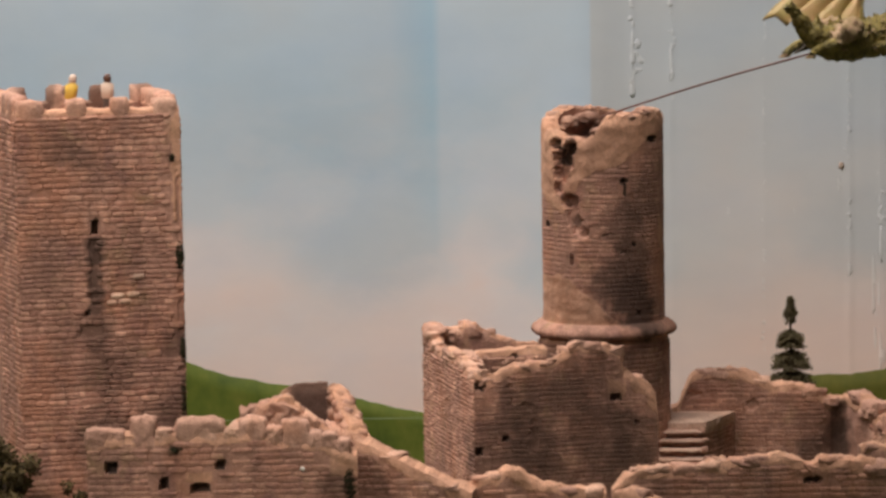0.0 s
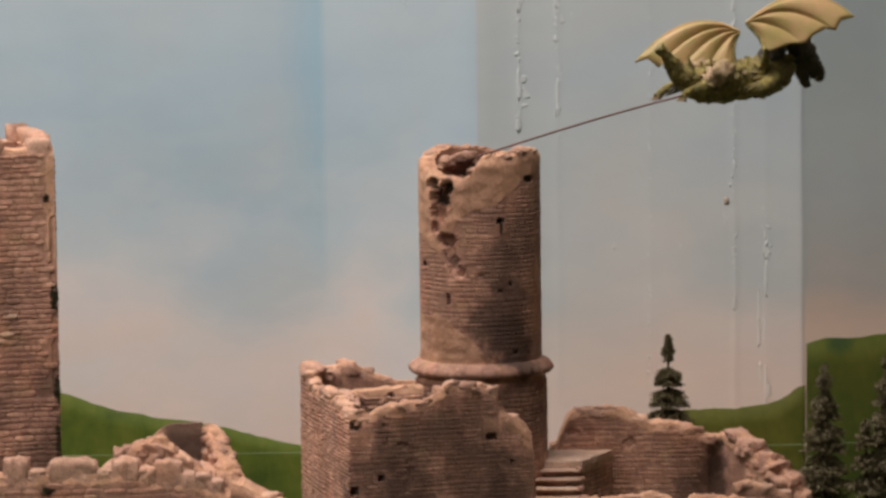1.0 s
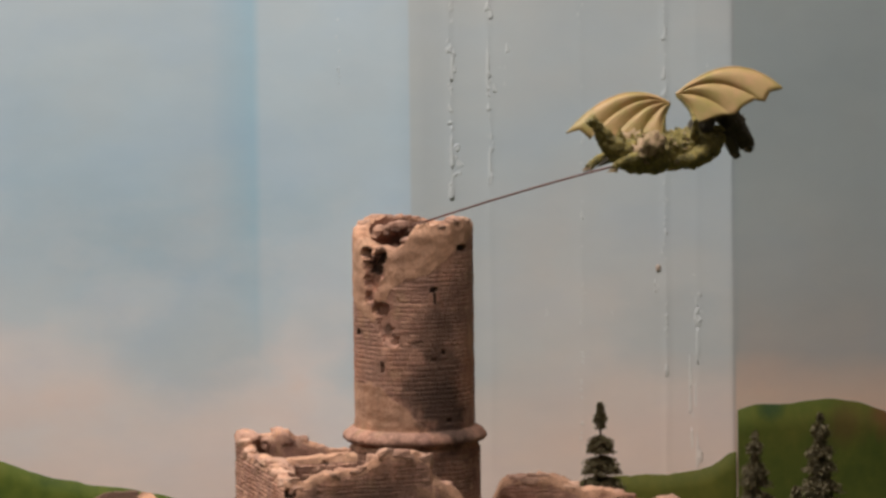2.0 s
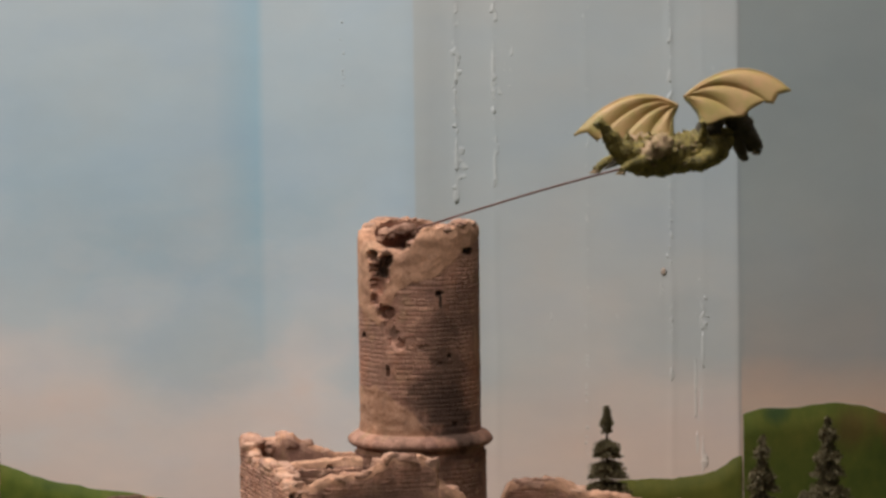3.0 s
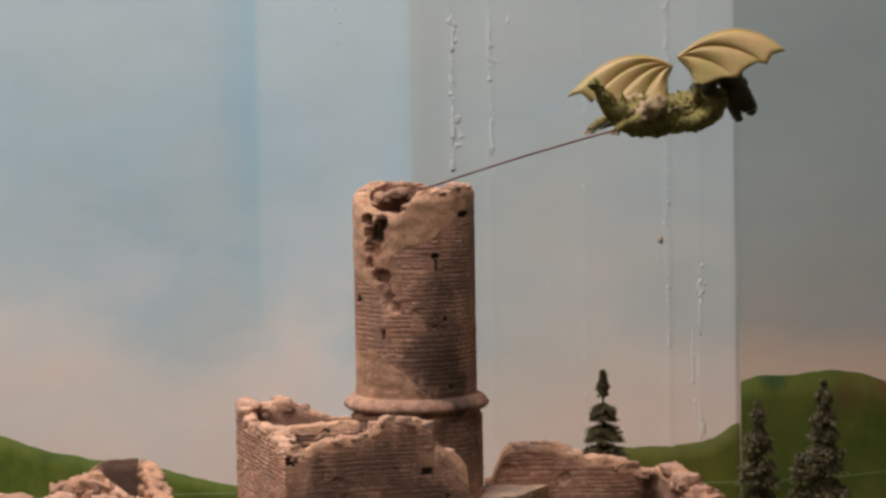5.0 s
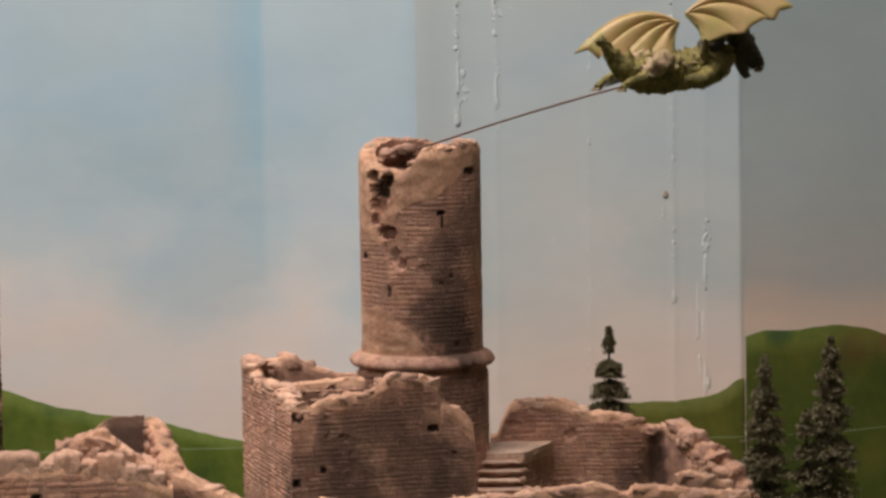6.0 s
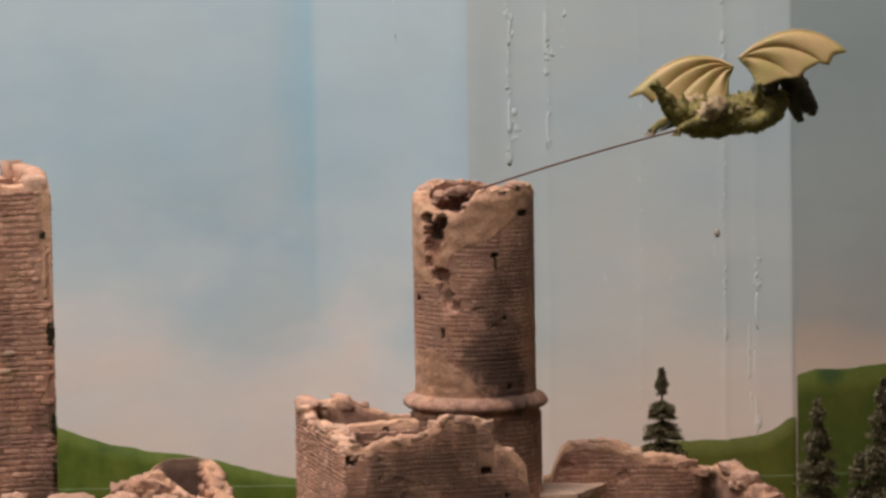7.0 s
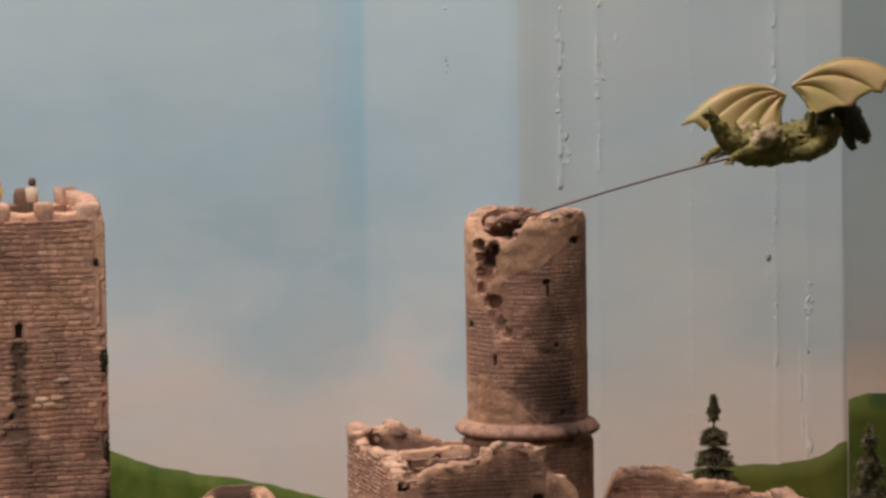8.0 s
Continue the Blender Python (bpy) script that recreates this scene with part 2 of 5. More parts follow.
def sky_paint(name="mural_sky", gloss=0.42, glint=0.0):
    """The mural's sky: blue-grey above, pinkish towards the hills, with soft streaks and blotted clouds."""
    m, n, l, b = material(name)
    p = place_node(n)
    sep = n.new("ShaderNodeSeparateXYZ")
    l.new(p, sep.inputs[0])
    x, z = sep.outputs["X"], sep.outputs["Z"]
    cloud = noise_node(n, l, p, 5.0, 6, 0.5, (1.0, 1.0, 1.8))
    band = noise_node(n, l, p, 11.0, 2, 0.5, (1.0, 1.0, 0.05))
    brush = noise_node(n, l, p, 26, 4, 0.6, (0.6, 1.0, 1.2))
    h = math_node(n, l, "ADD", z, math_node(n, l, "MULTIPLY", math_node(n, l, "SUBTRACT", cloud, 0.5), 0.15))
    h = math_node(n, l, "ADD", h, math_node(n, l, "MULTIPLY", math_node(n, l, "SUBTRACT", band, 0.5), 0.07))
    # broad clouds and blue gaps brushed over the stretch beside the pillar: place, reach, lift
    for cx, cz, rx, rz, lift in ((-0.285, 0.180, 0.085, 0.050, -0.036), (-0.180, 0.195, 0.060, 0.055, 0.022), (-0.080, 0.205, 0.040, 0.050, -0.050), (-0.080, 0.150, 0.060, 0.030, -0.030), (-0.170, 0.272, 0.085, 0.035, 0.035),
                                 (0.085, 0.235, 0.060, 0.030, -0.030), (0.185, 0.205, 0.060, 0.045, 0.045)):
        dx = math_node(n, l, "DIVIDE", math_node(n, l, "SUBTRACT", x, cx), rx)
        dz = math_node(n, l, "DIVIDE", math_node(n, l, "SUBTRACT", z, cz), rz)
        d = math_node(n, l, "SQRT", math_node(n, l, "ADD", math_node(n, l, "MULTIPLY", dx, dx), math_node(n, l, "MULTIPLY", dz, dz)))
        d = math_node(n, l, "ADD", d, math_node(n, l, "MULTIPLY", math_node(n, l, "SUBTRACT", brush, 0.5), 1.1))
        hit = ramp_node(n, l, d, [(0.45, (1, 1, 1)), (1.0, (0, 0, 0))])
        h = math_node(n, l, "ADD", h, math_node(n, l, "MULTIPLY", hit, lift))
    # the glow over the hills was painted higher on the pillar and beyond it
    h = math_node(n, l, "SUBTRACT", h, math_node(n, l, "MULTIPLY", math_node(n, l, "MULTIPLY", math_node(n, l, "ADD", x, 0.008), 8.0, True), 0.030))
    h = math_node(n, l, "SUBTRACT", h, math_node(n, l, "MULTIPLY", math_node(n, l, "MULTIPLY", math_node(n, l, "SUBTRACT", x, 0.225), 200.0, True), 0.045))
    col = ramp_node(n, l, math_node(n, l, "MULTIPLY", h, 2.0),
                    [(0.15, (0.80, 0.62, 0.57)), (0.27, (0.72, 0.64, 0.635)), (0.40, (0.545, 0.575, 0.62)), (0.62, (0.405, 0.50, 0.585)), (1.0, (0.45, 0.495, 0.53))])
    # a bluer brush stripe in the corner beside the pillar
    rise = math_node(n, l, "MULTIPLY", math_node(n, l, "ADD", x, 0.153), 30.0, True)
    stop = math_node(n, l, "MULTIPLY", math_node(n, l, "SUBTRACT", -0.1155, x), 160.0, True)
    stripe = math_node(n, l, "MULTIPLY", rise, stop)
    high = math_node(n, l, "MULTIPLY", math_node(n, l, "SUBTRACT", h, 0.16), 6.0, True)
    col = mix_node(n, l, math_node(n, l, "MULTIPLY", math_node(n, l, "MULTIPLY", stripe, high), 0.62), col, (0.26, 0.43, 0.55))
    # blotted evening clouds
    heap = ramp_node(n, l, noise_node(n, l, p, 7.5, 5, 0.55, (1.0, 1.0, 1.7)), [(0.46, (0, 0, 0)), (0.58, (1, 1, 1))])
    below = math_node(n, l, "MULTIPLY", math_node(n, l, "SUBTRACT", 0.36, z), 8.0, True)
    col = mix_node(n, l, math_node(n, l, "MULTIPLY", math_node(n, l, "MULTIPLY", heap, below), 0.22), col, (0.73, 0.65, 0.635))
    # the pillar's front was rolled over with a greyer paint
    grey = math_node(n, l, "MULTIPLY", math_node(n, l, "ADD", x, 0.008), 450.0, True)
    col = mix_node(n, l, math_node(n, l, "MULTIPLY", grey, 0.50), col, (0.515, 0.51, 0.50))
    # pink evening glow low on the pillar and, stronger, over the hill in the recess
    low = math_node(n, l, "MULTIPLY", math_node(n, l, "SUBTRACT", 0.192, math_node(n, l, "ADD", z, math_node(n, l, "MULTIPLY", math_node(n, l, "SUBTRACT", cloud, 0.5), 0.10))), 15.0, True)
    col = mix_node(n, l, math_node(n, l, "MULTIPLY", math_node(n, l, "MULTIPLY", grey, low), 0.7), col, (0.84, 0.625, 0.55))
    recess = math_node(n, l, "MULTIPLY", math_node(n, l, "SUBTRACT", x, 0.2255), 900.0, True)
    glow = math_node(n, l, "MULTIPLY", math_node(n, l, "SUBTRACT", 0.196, math_node(n, l, "ADD", z, math_node(n, l, "MULTIPLY", math_node(n, l, "SUBTRACT", cloud, 0.5), 0.06))), 26.0, True)
    col = mix_node(n, l, math_node(n, l, "MULTIPLY", math_node(n, l, "MULTIPLY", recess, glow), 0.9), col, (0.95, 0.69, 0.57))
    puff = noise_node(n, l, p, 13, 5, 0.55, (1.0, 1.0, 1.5))
    col = mix_node(n, l, 1.0, col, ramp_node(n, l, puff, [(0.32, (0.965, 0.985, 1.015)), (0.5, (1.0, 1.0, 1.0)), (0.68, (1.03, 1.0, 0.98))]), "MULTIPLY")
    # recess slightly darkened: its shade put into the colour
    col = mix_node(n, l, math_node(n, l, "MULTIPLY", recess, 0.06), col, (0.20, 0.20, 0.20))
    # darker at the pillar's near edge, fading out across its front
    edge_dark = math_node(n, l, "MULTIPLY", math_node(n, l, "SUBTRACT", 0.045, x), 20.0, True)
    col = mix_node(n, l, math_node(n, l, "MULTIPLY", math_node(n, l, "MULTIPLY", grey, edge_dark), 0.30), col, (0.34, 0.335, 0.325))
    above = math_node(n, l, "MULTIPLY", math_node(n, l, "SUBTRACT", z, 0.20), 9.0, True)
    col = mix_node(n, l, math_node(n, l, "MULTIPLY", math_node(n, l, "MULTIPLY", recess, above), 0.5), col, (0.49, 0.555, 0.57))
    # white mixed into the blister colour in place of their glints
    if glint:
        col = mix_node(n, l, glint, col, (0.76, 0.76, 0.75))
    tone = ramp_node(n, l, brush, [(0.3, (0.96, 0.965, 0.97)), (0.7, (1.025, 1.025, 1.02))])
    l.new(mix_node(n, l, 1.0, col, tone, "MULTIPLY"), b.inputs["Base Color"])
    b.inputs["Roughness"].default_value = gloss
    b.inputs["Specular IOR Level"].default_value = 0.4
    bump_node(n, l, b, brush, 0.06, 0.002)
    return m


def hill_paint():
    m, n, l, b = material("mural_hill")
    p = place_node(n)
    a = noise_node(n, l, p, 14, 4, 0.6, (1.0, 1.0, 1.8))
    c = noise_node(n, l, p, 70, 5, 0.65, (1.0, 1.0, 0.5))
    f = math_node(n, l, "ADD", math_node(n, l, "MULTIPLY", a, 0.6), math_node(n, l, "MULTIPLY", c, 0.4))
    sep = n.new("ShaderNodeSeparateXYZ")
    l.new(p, sep.inputs[0])
    x = sep.outputs["X"]
    meadow = ramp_node(n, l, f, [(0.34, (0.050, 0.078, 0.011)), (0.50, (0.100, 0.128, 0.016)), (0.64, (0.155, 0.158, 0.026)), (0.78, (0.18, 0.11, 0.035))])
    straw = ramp_node(n, l, f, [(0.34, (0.050, 0.055, 0.008)), (0.50, (0.082, 0.086, 0.011)), (0.64, (0.120, 0.112, 0.016)), (0.78, (0.08, 0.09, 0.016))])
    wood = ramp_node(n, l, f, [(0.34, (0.064, 0.086, 0.016)), (0.50, (0.100, 0.118, 0.020)), (0.64, (0.150, 0.145, 0.028)), (0.78, (0.19, 0.115, 0.042))])
    col = mix_node(n, l, math_node(n, l, "MULTIPLY", math_node(n, l, "ADD", x, 0.0), 14.0, True), meadow, straw)
    col = mix_node(n, l, math_node(n, l, "MULTIPLY", math_node(n, l, "SUBTRACT", x, 0.2252), 900.0, True), col, wood)
    wob = math_node(n, l, "MULTIPLY", math_node(n, l, "SUBTRACT", c, 0.5), 1.0)
    for place, r, strength, tint in (((0.345, 0.648, 0.140), 0.022, 0.8, (0.19, 0.072, 0.035)), ((0.310, 0.634, 0.134), 0.022, 0.5, (0.15, 0.070, 0.032)), ((0.252, 0.611, 0.152), 0.014, 0.7, (0.030, 0.062, 0.026))):
        v = n.new("ShaderNodeVectorMath")
        v.operation = "DISTANCE"
        l.new(p, v.inputs[0])
        v.inputs[1].default_value = place
        hit = ramp_node(n, l, math_node(n, l, "ADD", math_node(n, l, "DIVIDE", v.outputs["Value"], r), wob), [(0.3, (1, 1, 1)), (1.0, (0, 0, 0))])
        col = mix_node(n, l, math_node(n, l, "MULTIPLY", hit, strength), col, tint)
    l.new(col, b.inputs["Base Color"])
    b.inputs["Roughness"].default_value = 0.7
    b.inputs["Specular IOR Level"].default_value = 0.25
    bump_node(n, l, b, c, 0.25, 0.001)
    return m


SKY, HILL, BLISTER = sky_paint(), hill_paint(), sky_paint("blistered_sky", 0.28, 0.28)

# ---- helpers of shape ----
MM = 0.001


def ramp_of(points):
    """A height in metres along a wall, from a few (place, height) pairs in millimetres."""
    xs, ys = [p[0] * MM for p in points], [p[1] * MM for p in points]
    return lambda u: float(np.interp(u, xs, ys))


def curve_of(points):
    """Like ramp_of, but rounded through the points."""
    xs, ys = [p[0] * MM for p in points], [p[1] * MM for p in points]

    def at(u):
        i = max(0, min(len(xs) - 2, sum(1 for x in xs if x <= u) - 1))
        f = max(0.0, min(1.0, (u - xs[i]) / (xs[i + 1] - xs[i])))
        slope = lambda k: 0.0 if k in (0, len(xs) - 1) else (ys[k + 1] - ys[k - 1]) / (xs[k + 1] - xs[k - 1])
        w = xs[i + 1] - xs[i]
        a, b = slope(i) * w, slope(i + 1) * w
        return (2 * f ** 3 - 3 * f * f + 1) * ys[i] + (f ** 3 - 2 * f * f + f) * a + (3 * f * f - 2 * f ** 3) * ys[i + 1] + (f ** 3 - f * f) * b
    return at


def rough(x, y, z, f):
    return noise.noise(Vector((x * f, y * f, z * f)))


def empty(name, place, label, category, group="", kind=""):
    ob = new(name)
    ob.location = place
    ob.empty_display_size = 0.02
    return tagged(ob, label, category, group, kind)


def adopt(ob, parent):
    ob.parent = parent
    ob.matrix_parent_inverse = Matrix.Translation(-Vector(parent.location)) if parent.parent is None else Matrix()
    return ob


def mesh_of(name, verts, faces, mats, index=None, smooth=False):
    me = bpy.data.meshes.new(name)
    me.from_pydata(verts, [], faces)
    for m in (mats if isinstance(mats, (list, tuple)) else [mats]):
        me.materials.append(m)
    if index is not None:
        me.polygons.foreach_set("material_index", index)
    if smooth:
        me.polygons.foreach_set("use_smooth", [True] * len(me.polygons))
    me.update()
    return me


def part(name, me, parent, label=""):
    """One mesh as a part of a thing; its vertices are in the world's metres."""
    ob = adopt(new(name, me), parent)
    return tagged(ob, label)


def bm_mesh(name, bm, mats, smooth=False):
    me = bpy.data.meshes.new(name)
    bmesh.ops.recalc_face_normals(bm, faces=bm.faces)
    bm.to_mesh(me)
    bm.free()
    for m in (mats if isinstance(mats, (list, tuple)) else [mats]):
        me.materials.append(m)
    if smooth:
        me.polygons.foreach_set("use_smooth", [True] * len(me.polygons))
    return me


def box_mesh(name, lo, hi, mat, bevel=0.0):
    bm = bmesh.new()
    bmesh.ops.create_cube(bm, size=1)
    for v in bm.verts:
        v.co = Vector([a + (c + 0.5) * (b - a) for a, b, c in zip(lo, hi, v.co)])
    if bevel:
        bmesh.ops.bevel(bm, geom=bm.edges[:], offset=bevel, segments=2, affect="EDGES")
    return bm_mesh(name, bm, mat)


def lump_mesh(name, mat, size, seed, boxy=0.55, amp=0.16, sub=2, turn=0.0, at=(0, 0, 0), freq=1.6):
    """A worn block: between a ball and a box, knocked about."""
    bm = bmesh.new()
    bmesh.ops.create_icosphere(bm, subdivisions=sub, radius=1)
    c, s = math.cos(turn), math.sin(turn)
    rnd = random.Random(int(seed * 977) + 5)
    cuts = [(Vector((rnd.gauss(0, 1), rnd.gauss(0, 1), rnd.gauss(0, 1))).normalized(), rnd.uniform(0.55, 0.90)) for _ in range(8)]
    for v in bm.verts:
        d = v.co.normalized()
        k = 1 / max(abs(d.x), abs(d.y), abs(d.z))
        d = d * ((1 - boxy) + boxy * k) * (1 + amp * noise.noise(d * freq + Vector((seed * 3.1, seed, 7))) + 0.5 * amp * noise.noise(d * freq * 2.7 + Vector((seed, 4, seed))) + 0.32 * amp * noise.noise(d * freq * 5.5 + Vector((4, seed, 2))) + 0.26 * amp * noise.noise(d * freq * 10 + Vector((1, seed, 9))))
        if amp > 0.15:
            for n, o in cuts:
                q = d.dot(n)
                if q > o:
                    d = d - n * (q - o) * 0.65
        x, y, z = d.x * size[0] / 2, d.y * size[1] / 2, d.z * size[2] / 2
        v.co = Vector((x * c - y * s + at[0], x * s + y * c + at[1], z + at[2]))
    return bm_mesh(name, bm, mat, True)


def slab_mesh(name, corners, z0, z1, mat, seed, cells=10):
    """A worn four-cornered slab: ragged edges, dished top."""
    a, b, c, d = [Vector((*p, 0)) for p in corners]
    bm = bmesh.new()
    rings = []
    for z, inset in ((z0, 0.02), ((z0 + z1) / 2, 0.0), (z1 - 0.0004, 0.0), (z1, 0.05)):
        g = []
        for i in range(cells + 1):
            row = []
            for j in range(cells + 1):
                u, v = [inset + (1 - 2 * inset) * k / cells for k in (i, j)]
                p = a.lerp(b, u).lerp(d.lerp(c, u), v)
                p += Vector((rough(p.x, p.y, z + seed, 330), rough(p.y, p.x, z + seed, 330), 0)) * 0.0007
                p.z = z + 0.0004 * rough(p.x, p.y, seed, 210) + 0.0003 * rough(p.x, p.y, seed, 600)
                row.append(p)
            g.append(row)
        loop = [g[i][0] for i in range(cells)] + [g[cells][j] for j in range(cells)] + [g[i][cells] for i in range(cells, 0, -1)] + [g[0][j] for j in range(cells, 0, -1)]
        rings.append([bm.verts.new(p) for p in loop])
        last = g
    for lo, hi in zip(rings, rings[1:]):
        for k in range(len(lo)):
            q = (k + 1) % len(lo)
            bm.faces.new((lo[k], lo[q], hi[q], hi[k]))
    bm.faces.new(rings[0][::-1])
    edge = {}
    k = 0
    for i in range(cells):
        edge[(i, 0)] = rings[-1][k]
        k += 1
    for j in range(cells):
        edge[(cells, j)] = rings[-1][k]
        k += 1
    for i in range(cells, 0, -1):
        edge[(i, cells)] = rings[-1][k]
        k += 1
    for j in range(cells, 0, -1):
        edge[(0, j)] = rings[-1][k]
        k += 1
    top = [[edge[(i, j)] if (i, j) in edge else bm.verts.new(last[i][j]) for j in range(cells + 1)] for i in range(cells + 1)]
    for i in range(cells):
        for j in range(cells):
            bm.faces.new((top[i][j], top[i + 1][j], top[i + 1][j + 1], top[i][j + 1]))
    return bm_mesh(name, bm, mat)


class Flat:
    """An upright flat face: u runs along it, off stands out from it."""

    def __init__(self, x, y, degrees):
        a = radians(degrees)
        self.o, self.t = Vector((x, y, 0)), Vector((math.cos(a), math.sin(a), 0))
        self.n = Vector((self.t.y, -self.t.x, 0))

    def at(self, u, z, off):
        return self.o + self.t * u + self.n * off + Vector((0, 0, z))

    def axes(self, u):
        return self.t, self.n


class Round:
    """The face of a shaft: u = 0 at its front, growing to the right."""

    def __init__(self, x, y, r):
        self.c, self.r = Vector((x, y, 0)), r

    def at(self, u, z, off):
        a = u / self.r
        return self.c + Vector((math.sin(a), -math.cos(a), 0)) * (self.r + off) + Vector((0, 0, z))

    def axes(self, u):
        a = u / self.r
        return Vector((math.cos(a), math.sin(a), 0)), Vector((math.sin(a), -math.cos(a), 0))


STONES = []


def shell(name, parent, face, u0, u1, zb, top, thick, carve=None, plaster=None, holes=(), res=0.0012, crumble=0.0009, closed=False, label="", seed=0):
    """The body of a wall: outer face with its hollows, crumbling top, inner face."""
    nu = max(3, int((u1 - u0) / res))
    us = [u0 + (u1 - u0) * i / nu for i in range(nu + (0 if closed else 1))]
    tops = [top(u) for u in us]
    nz = max(4, int((max(tops) - zb) / res))
    ni = max(3, nz // 3)
    verts, index, faces = [], [], []

    def hole_depth(u, z):
        for hu, hz, w, h, dp in holes:
            if (2 * abs(u - hu) / w) ** 6 + (2 * abs(z - hz) / h) ** 6 < 0.95 + 0.6 * rough(u, z, hu, 330):
                return 0.55 * dp
        return 0.0

    for u, tp in zip(us, tops):
        for k in range(nz + 1):
            z = zb + (tp - zb) * k / nz
            p = face.at(u, z, 0)
            near = max(0.0, 1 - (tp - z) / 0.006)
            d = 0.00016 * rough(p.x, p.y, p.z, 420) + (0.00018 + crumble * near) * rough(p.x, p.y, p.z + seed, 140)
            if plaster and plaster(u, z):
                d += 0.0002 + 0.0004 * rough(p.x, p.y, p.z, 200)
            if carve:
                d -= carve(u, z)
            d -= hole_depth(u, z)
            d -= 0.0012 * near * near
            verts.append(face.at(u, z, d))
        for k in range(1, 5):
            f = k / 5
            p = face.at(u, tp, -thick * f)
            verts.append(p + Vector((0, 0, 0.0012 * math.sin(math.pi * f) + 1.5 * crumble * rough(p.x, p.y, p.z + seed, 130) + 0.9 * crumble * rough(p.x, p.y, p.z, 420))))
        for k in range(ni + 1):
            z = tp - (tp - zb) * k / ni
            p = face.at(u, z, -thick)
            verts.append(face.at(u, z, -thick + 0.0007 * rough(p.x, p.y, p.z, 160)))
    m = nz + 1 + 4 + ni + 1
    for i in range(nu):
        a, b = i * m, ((i + 1) % len(us)) * m
        for k in range(m - 1):
            faces.append((a + k, b + k, b + k + 1, a + k + 1))
            if k < nz:
                z = zb + (tops[i] - zb) * (k + 0.5) / nz
                uu = us[i] + 0.5 * (u1 - u0) / nu
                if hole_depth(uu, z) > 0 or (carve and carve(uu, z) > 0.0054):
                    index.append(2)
                elif ((plaster and plaster(uu, z)) or tops[i] - z < 0.0022) and not (carve and carve(uu, z) > 0.0012):
                    index.append(1)
                else:
                    index.append(0)
            elif k < nz + 5:
                index.append(1)
            else:
                index.append(0)
    if not closed:
        for i in (0, nu):
            ring = list(range(i * m, (i + 1) * m))
            faces.append(tuple(ring if i else ring[::-1]))
            index.append(0)
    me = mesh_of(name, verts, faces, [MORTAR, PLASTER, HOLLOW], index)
    return part(name, me, parent, label)


def course(owner, face, u0, u1, zb, top, row, length, carve=None, plaster=None, holes=(), seed=0, low=0.0, proud=0.0006):
    """Lays stones in rows over a face; they are made at the end of the file."""
    rnd = random.Random(seed)
    z = max(zb, low)
    while z < top_max(top, u0, u1):
        h = row * rnd.uniform(0.72, 1.22)
        u = u0 - rnd.uniform(0, length)
        while u < u1:
            w = length * rnd.choice((0.5, 0.7, 0.8, 0.95, 1.1, 1.3, 1.7))
            a, b = max(u, u0), min(u + w, u1)
            u += w
            c, zc = (a + b) / 2, z + h / 2
            if b - a < 0.0014 or zc + h * 0.7 > min(top(a), top(b), top(c)) - 0.0012:
                continue
            if plaster and (plaster(c, zc) or plaster(a, zc) or plaster(b, zc)):
                continue
            if carve and (carve(c, zc) > 0.0004 or carve(a, zc) > 0.0009 or carve(b, zc) > 0.0009):
                continue
            if any(abs(c - hu) < (b - a + hw) / 2 - 0.0003 and abs(zc - hz) < (h + hh) / 2 - 0.0003 for hu, hz, hw, hh, _ in holes):
                continue
            if rnd.random() < 0.008:
                continue
            lean = rnd.uniform(-2.2, 2.2)
            STONES.append((owner, face, c, zc + rnd.uniform(-0.09, 0.09) * h + 0.0006 * rough(c, seed, zc * 0.4, 55), (b - a) * rnd.uniform(0.92, 1.03), h * rnd.uniform(0.88, 1.08),
                           proud * rnd.uniform(0.8, 2.0), rnd.randrange(12), lean))
        z += h


def scatter_rubble(parent, face, u0, u1, top, thick, count, seed, small=0.0032, large=0.0068):
    """Small fused stones over a crumbled wall top and its upper face."""
    rnd = random.Random(seed)
    for i in range(count):
        u = rnd.uniform(u0, u1)
        s = rnd.uniform(small, large)
        drop = rnd.random() ** 2 * 0.009
        p = face.at(u, top(u) - drop - 0.25 * s, -thick * rnd.random() if drop < 0.002 else -0.0012)
        part("rubble_stone", lump_mesh("rubble_stone", RUBBLE, (s * rnd.uniform(0.9, 1.4), s * rnd.uniform(0.8, 1.2), s), i * 1.31, rnd.uniform(0.35, 0.65), 0.3, 2, rnd.uniform(0, 3), p, 1.8), parent)


def moss_patch(parent, face, u, z, half_u, half_z, count, seed):
    """A cushion of tiny moss leaves hugging a face."""
    rnd = random.Random(seed)
    verts, faces = [], []
    for _ in range(count):
        a, r = rnd.uniform(0, 2 * math.pi), rnd.random() ** 0.7
        c = face.at(u + half_u * r * math.cos(a), z + half_z * r * math.sin(a) + rnd.gauss(0, 0.0006), rnd.uniform(0.0, 0.0012) * (1.1 - r))
        d = Vector((rnd.gauss(0, 1), rnd.gauss(0, 1), rnd.gauss(0, 1))).normalized() * 0.0008
        e = d.cross(Vector((rnd.gauss(0, 1), rnd.gauss(0, 1), rnd.gauss(0, 1)))).normalized() * 0.0005
        k = len(verts)
        verts.extend((c - d, c + e, c + d, c - e))
        faces.append((k, k + 1, k + 2, k + 3))
    part("moss", mesh_of("moss", verts, faces, MOSS), parent, "dark green moss cushion")


def top_max(top, u0, u1):
    return max(top(u0 + (u1 - u0) * i / 40) for i in range(41))


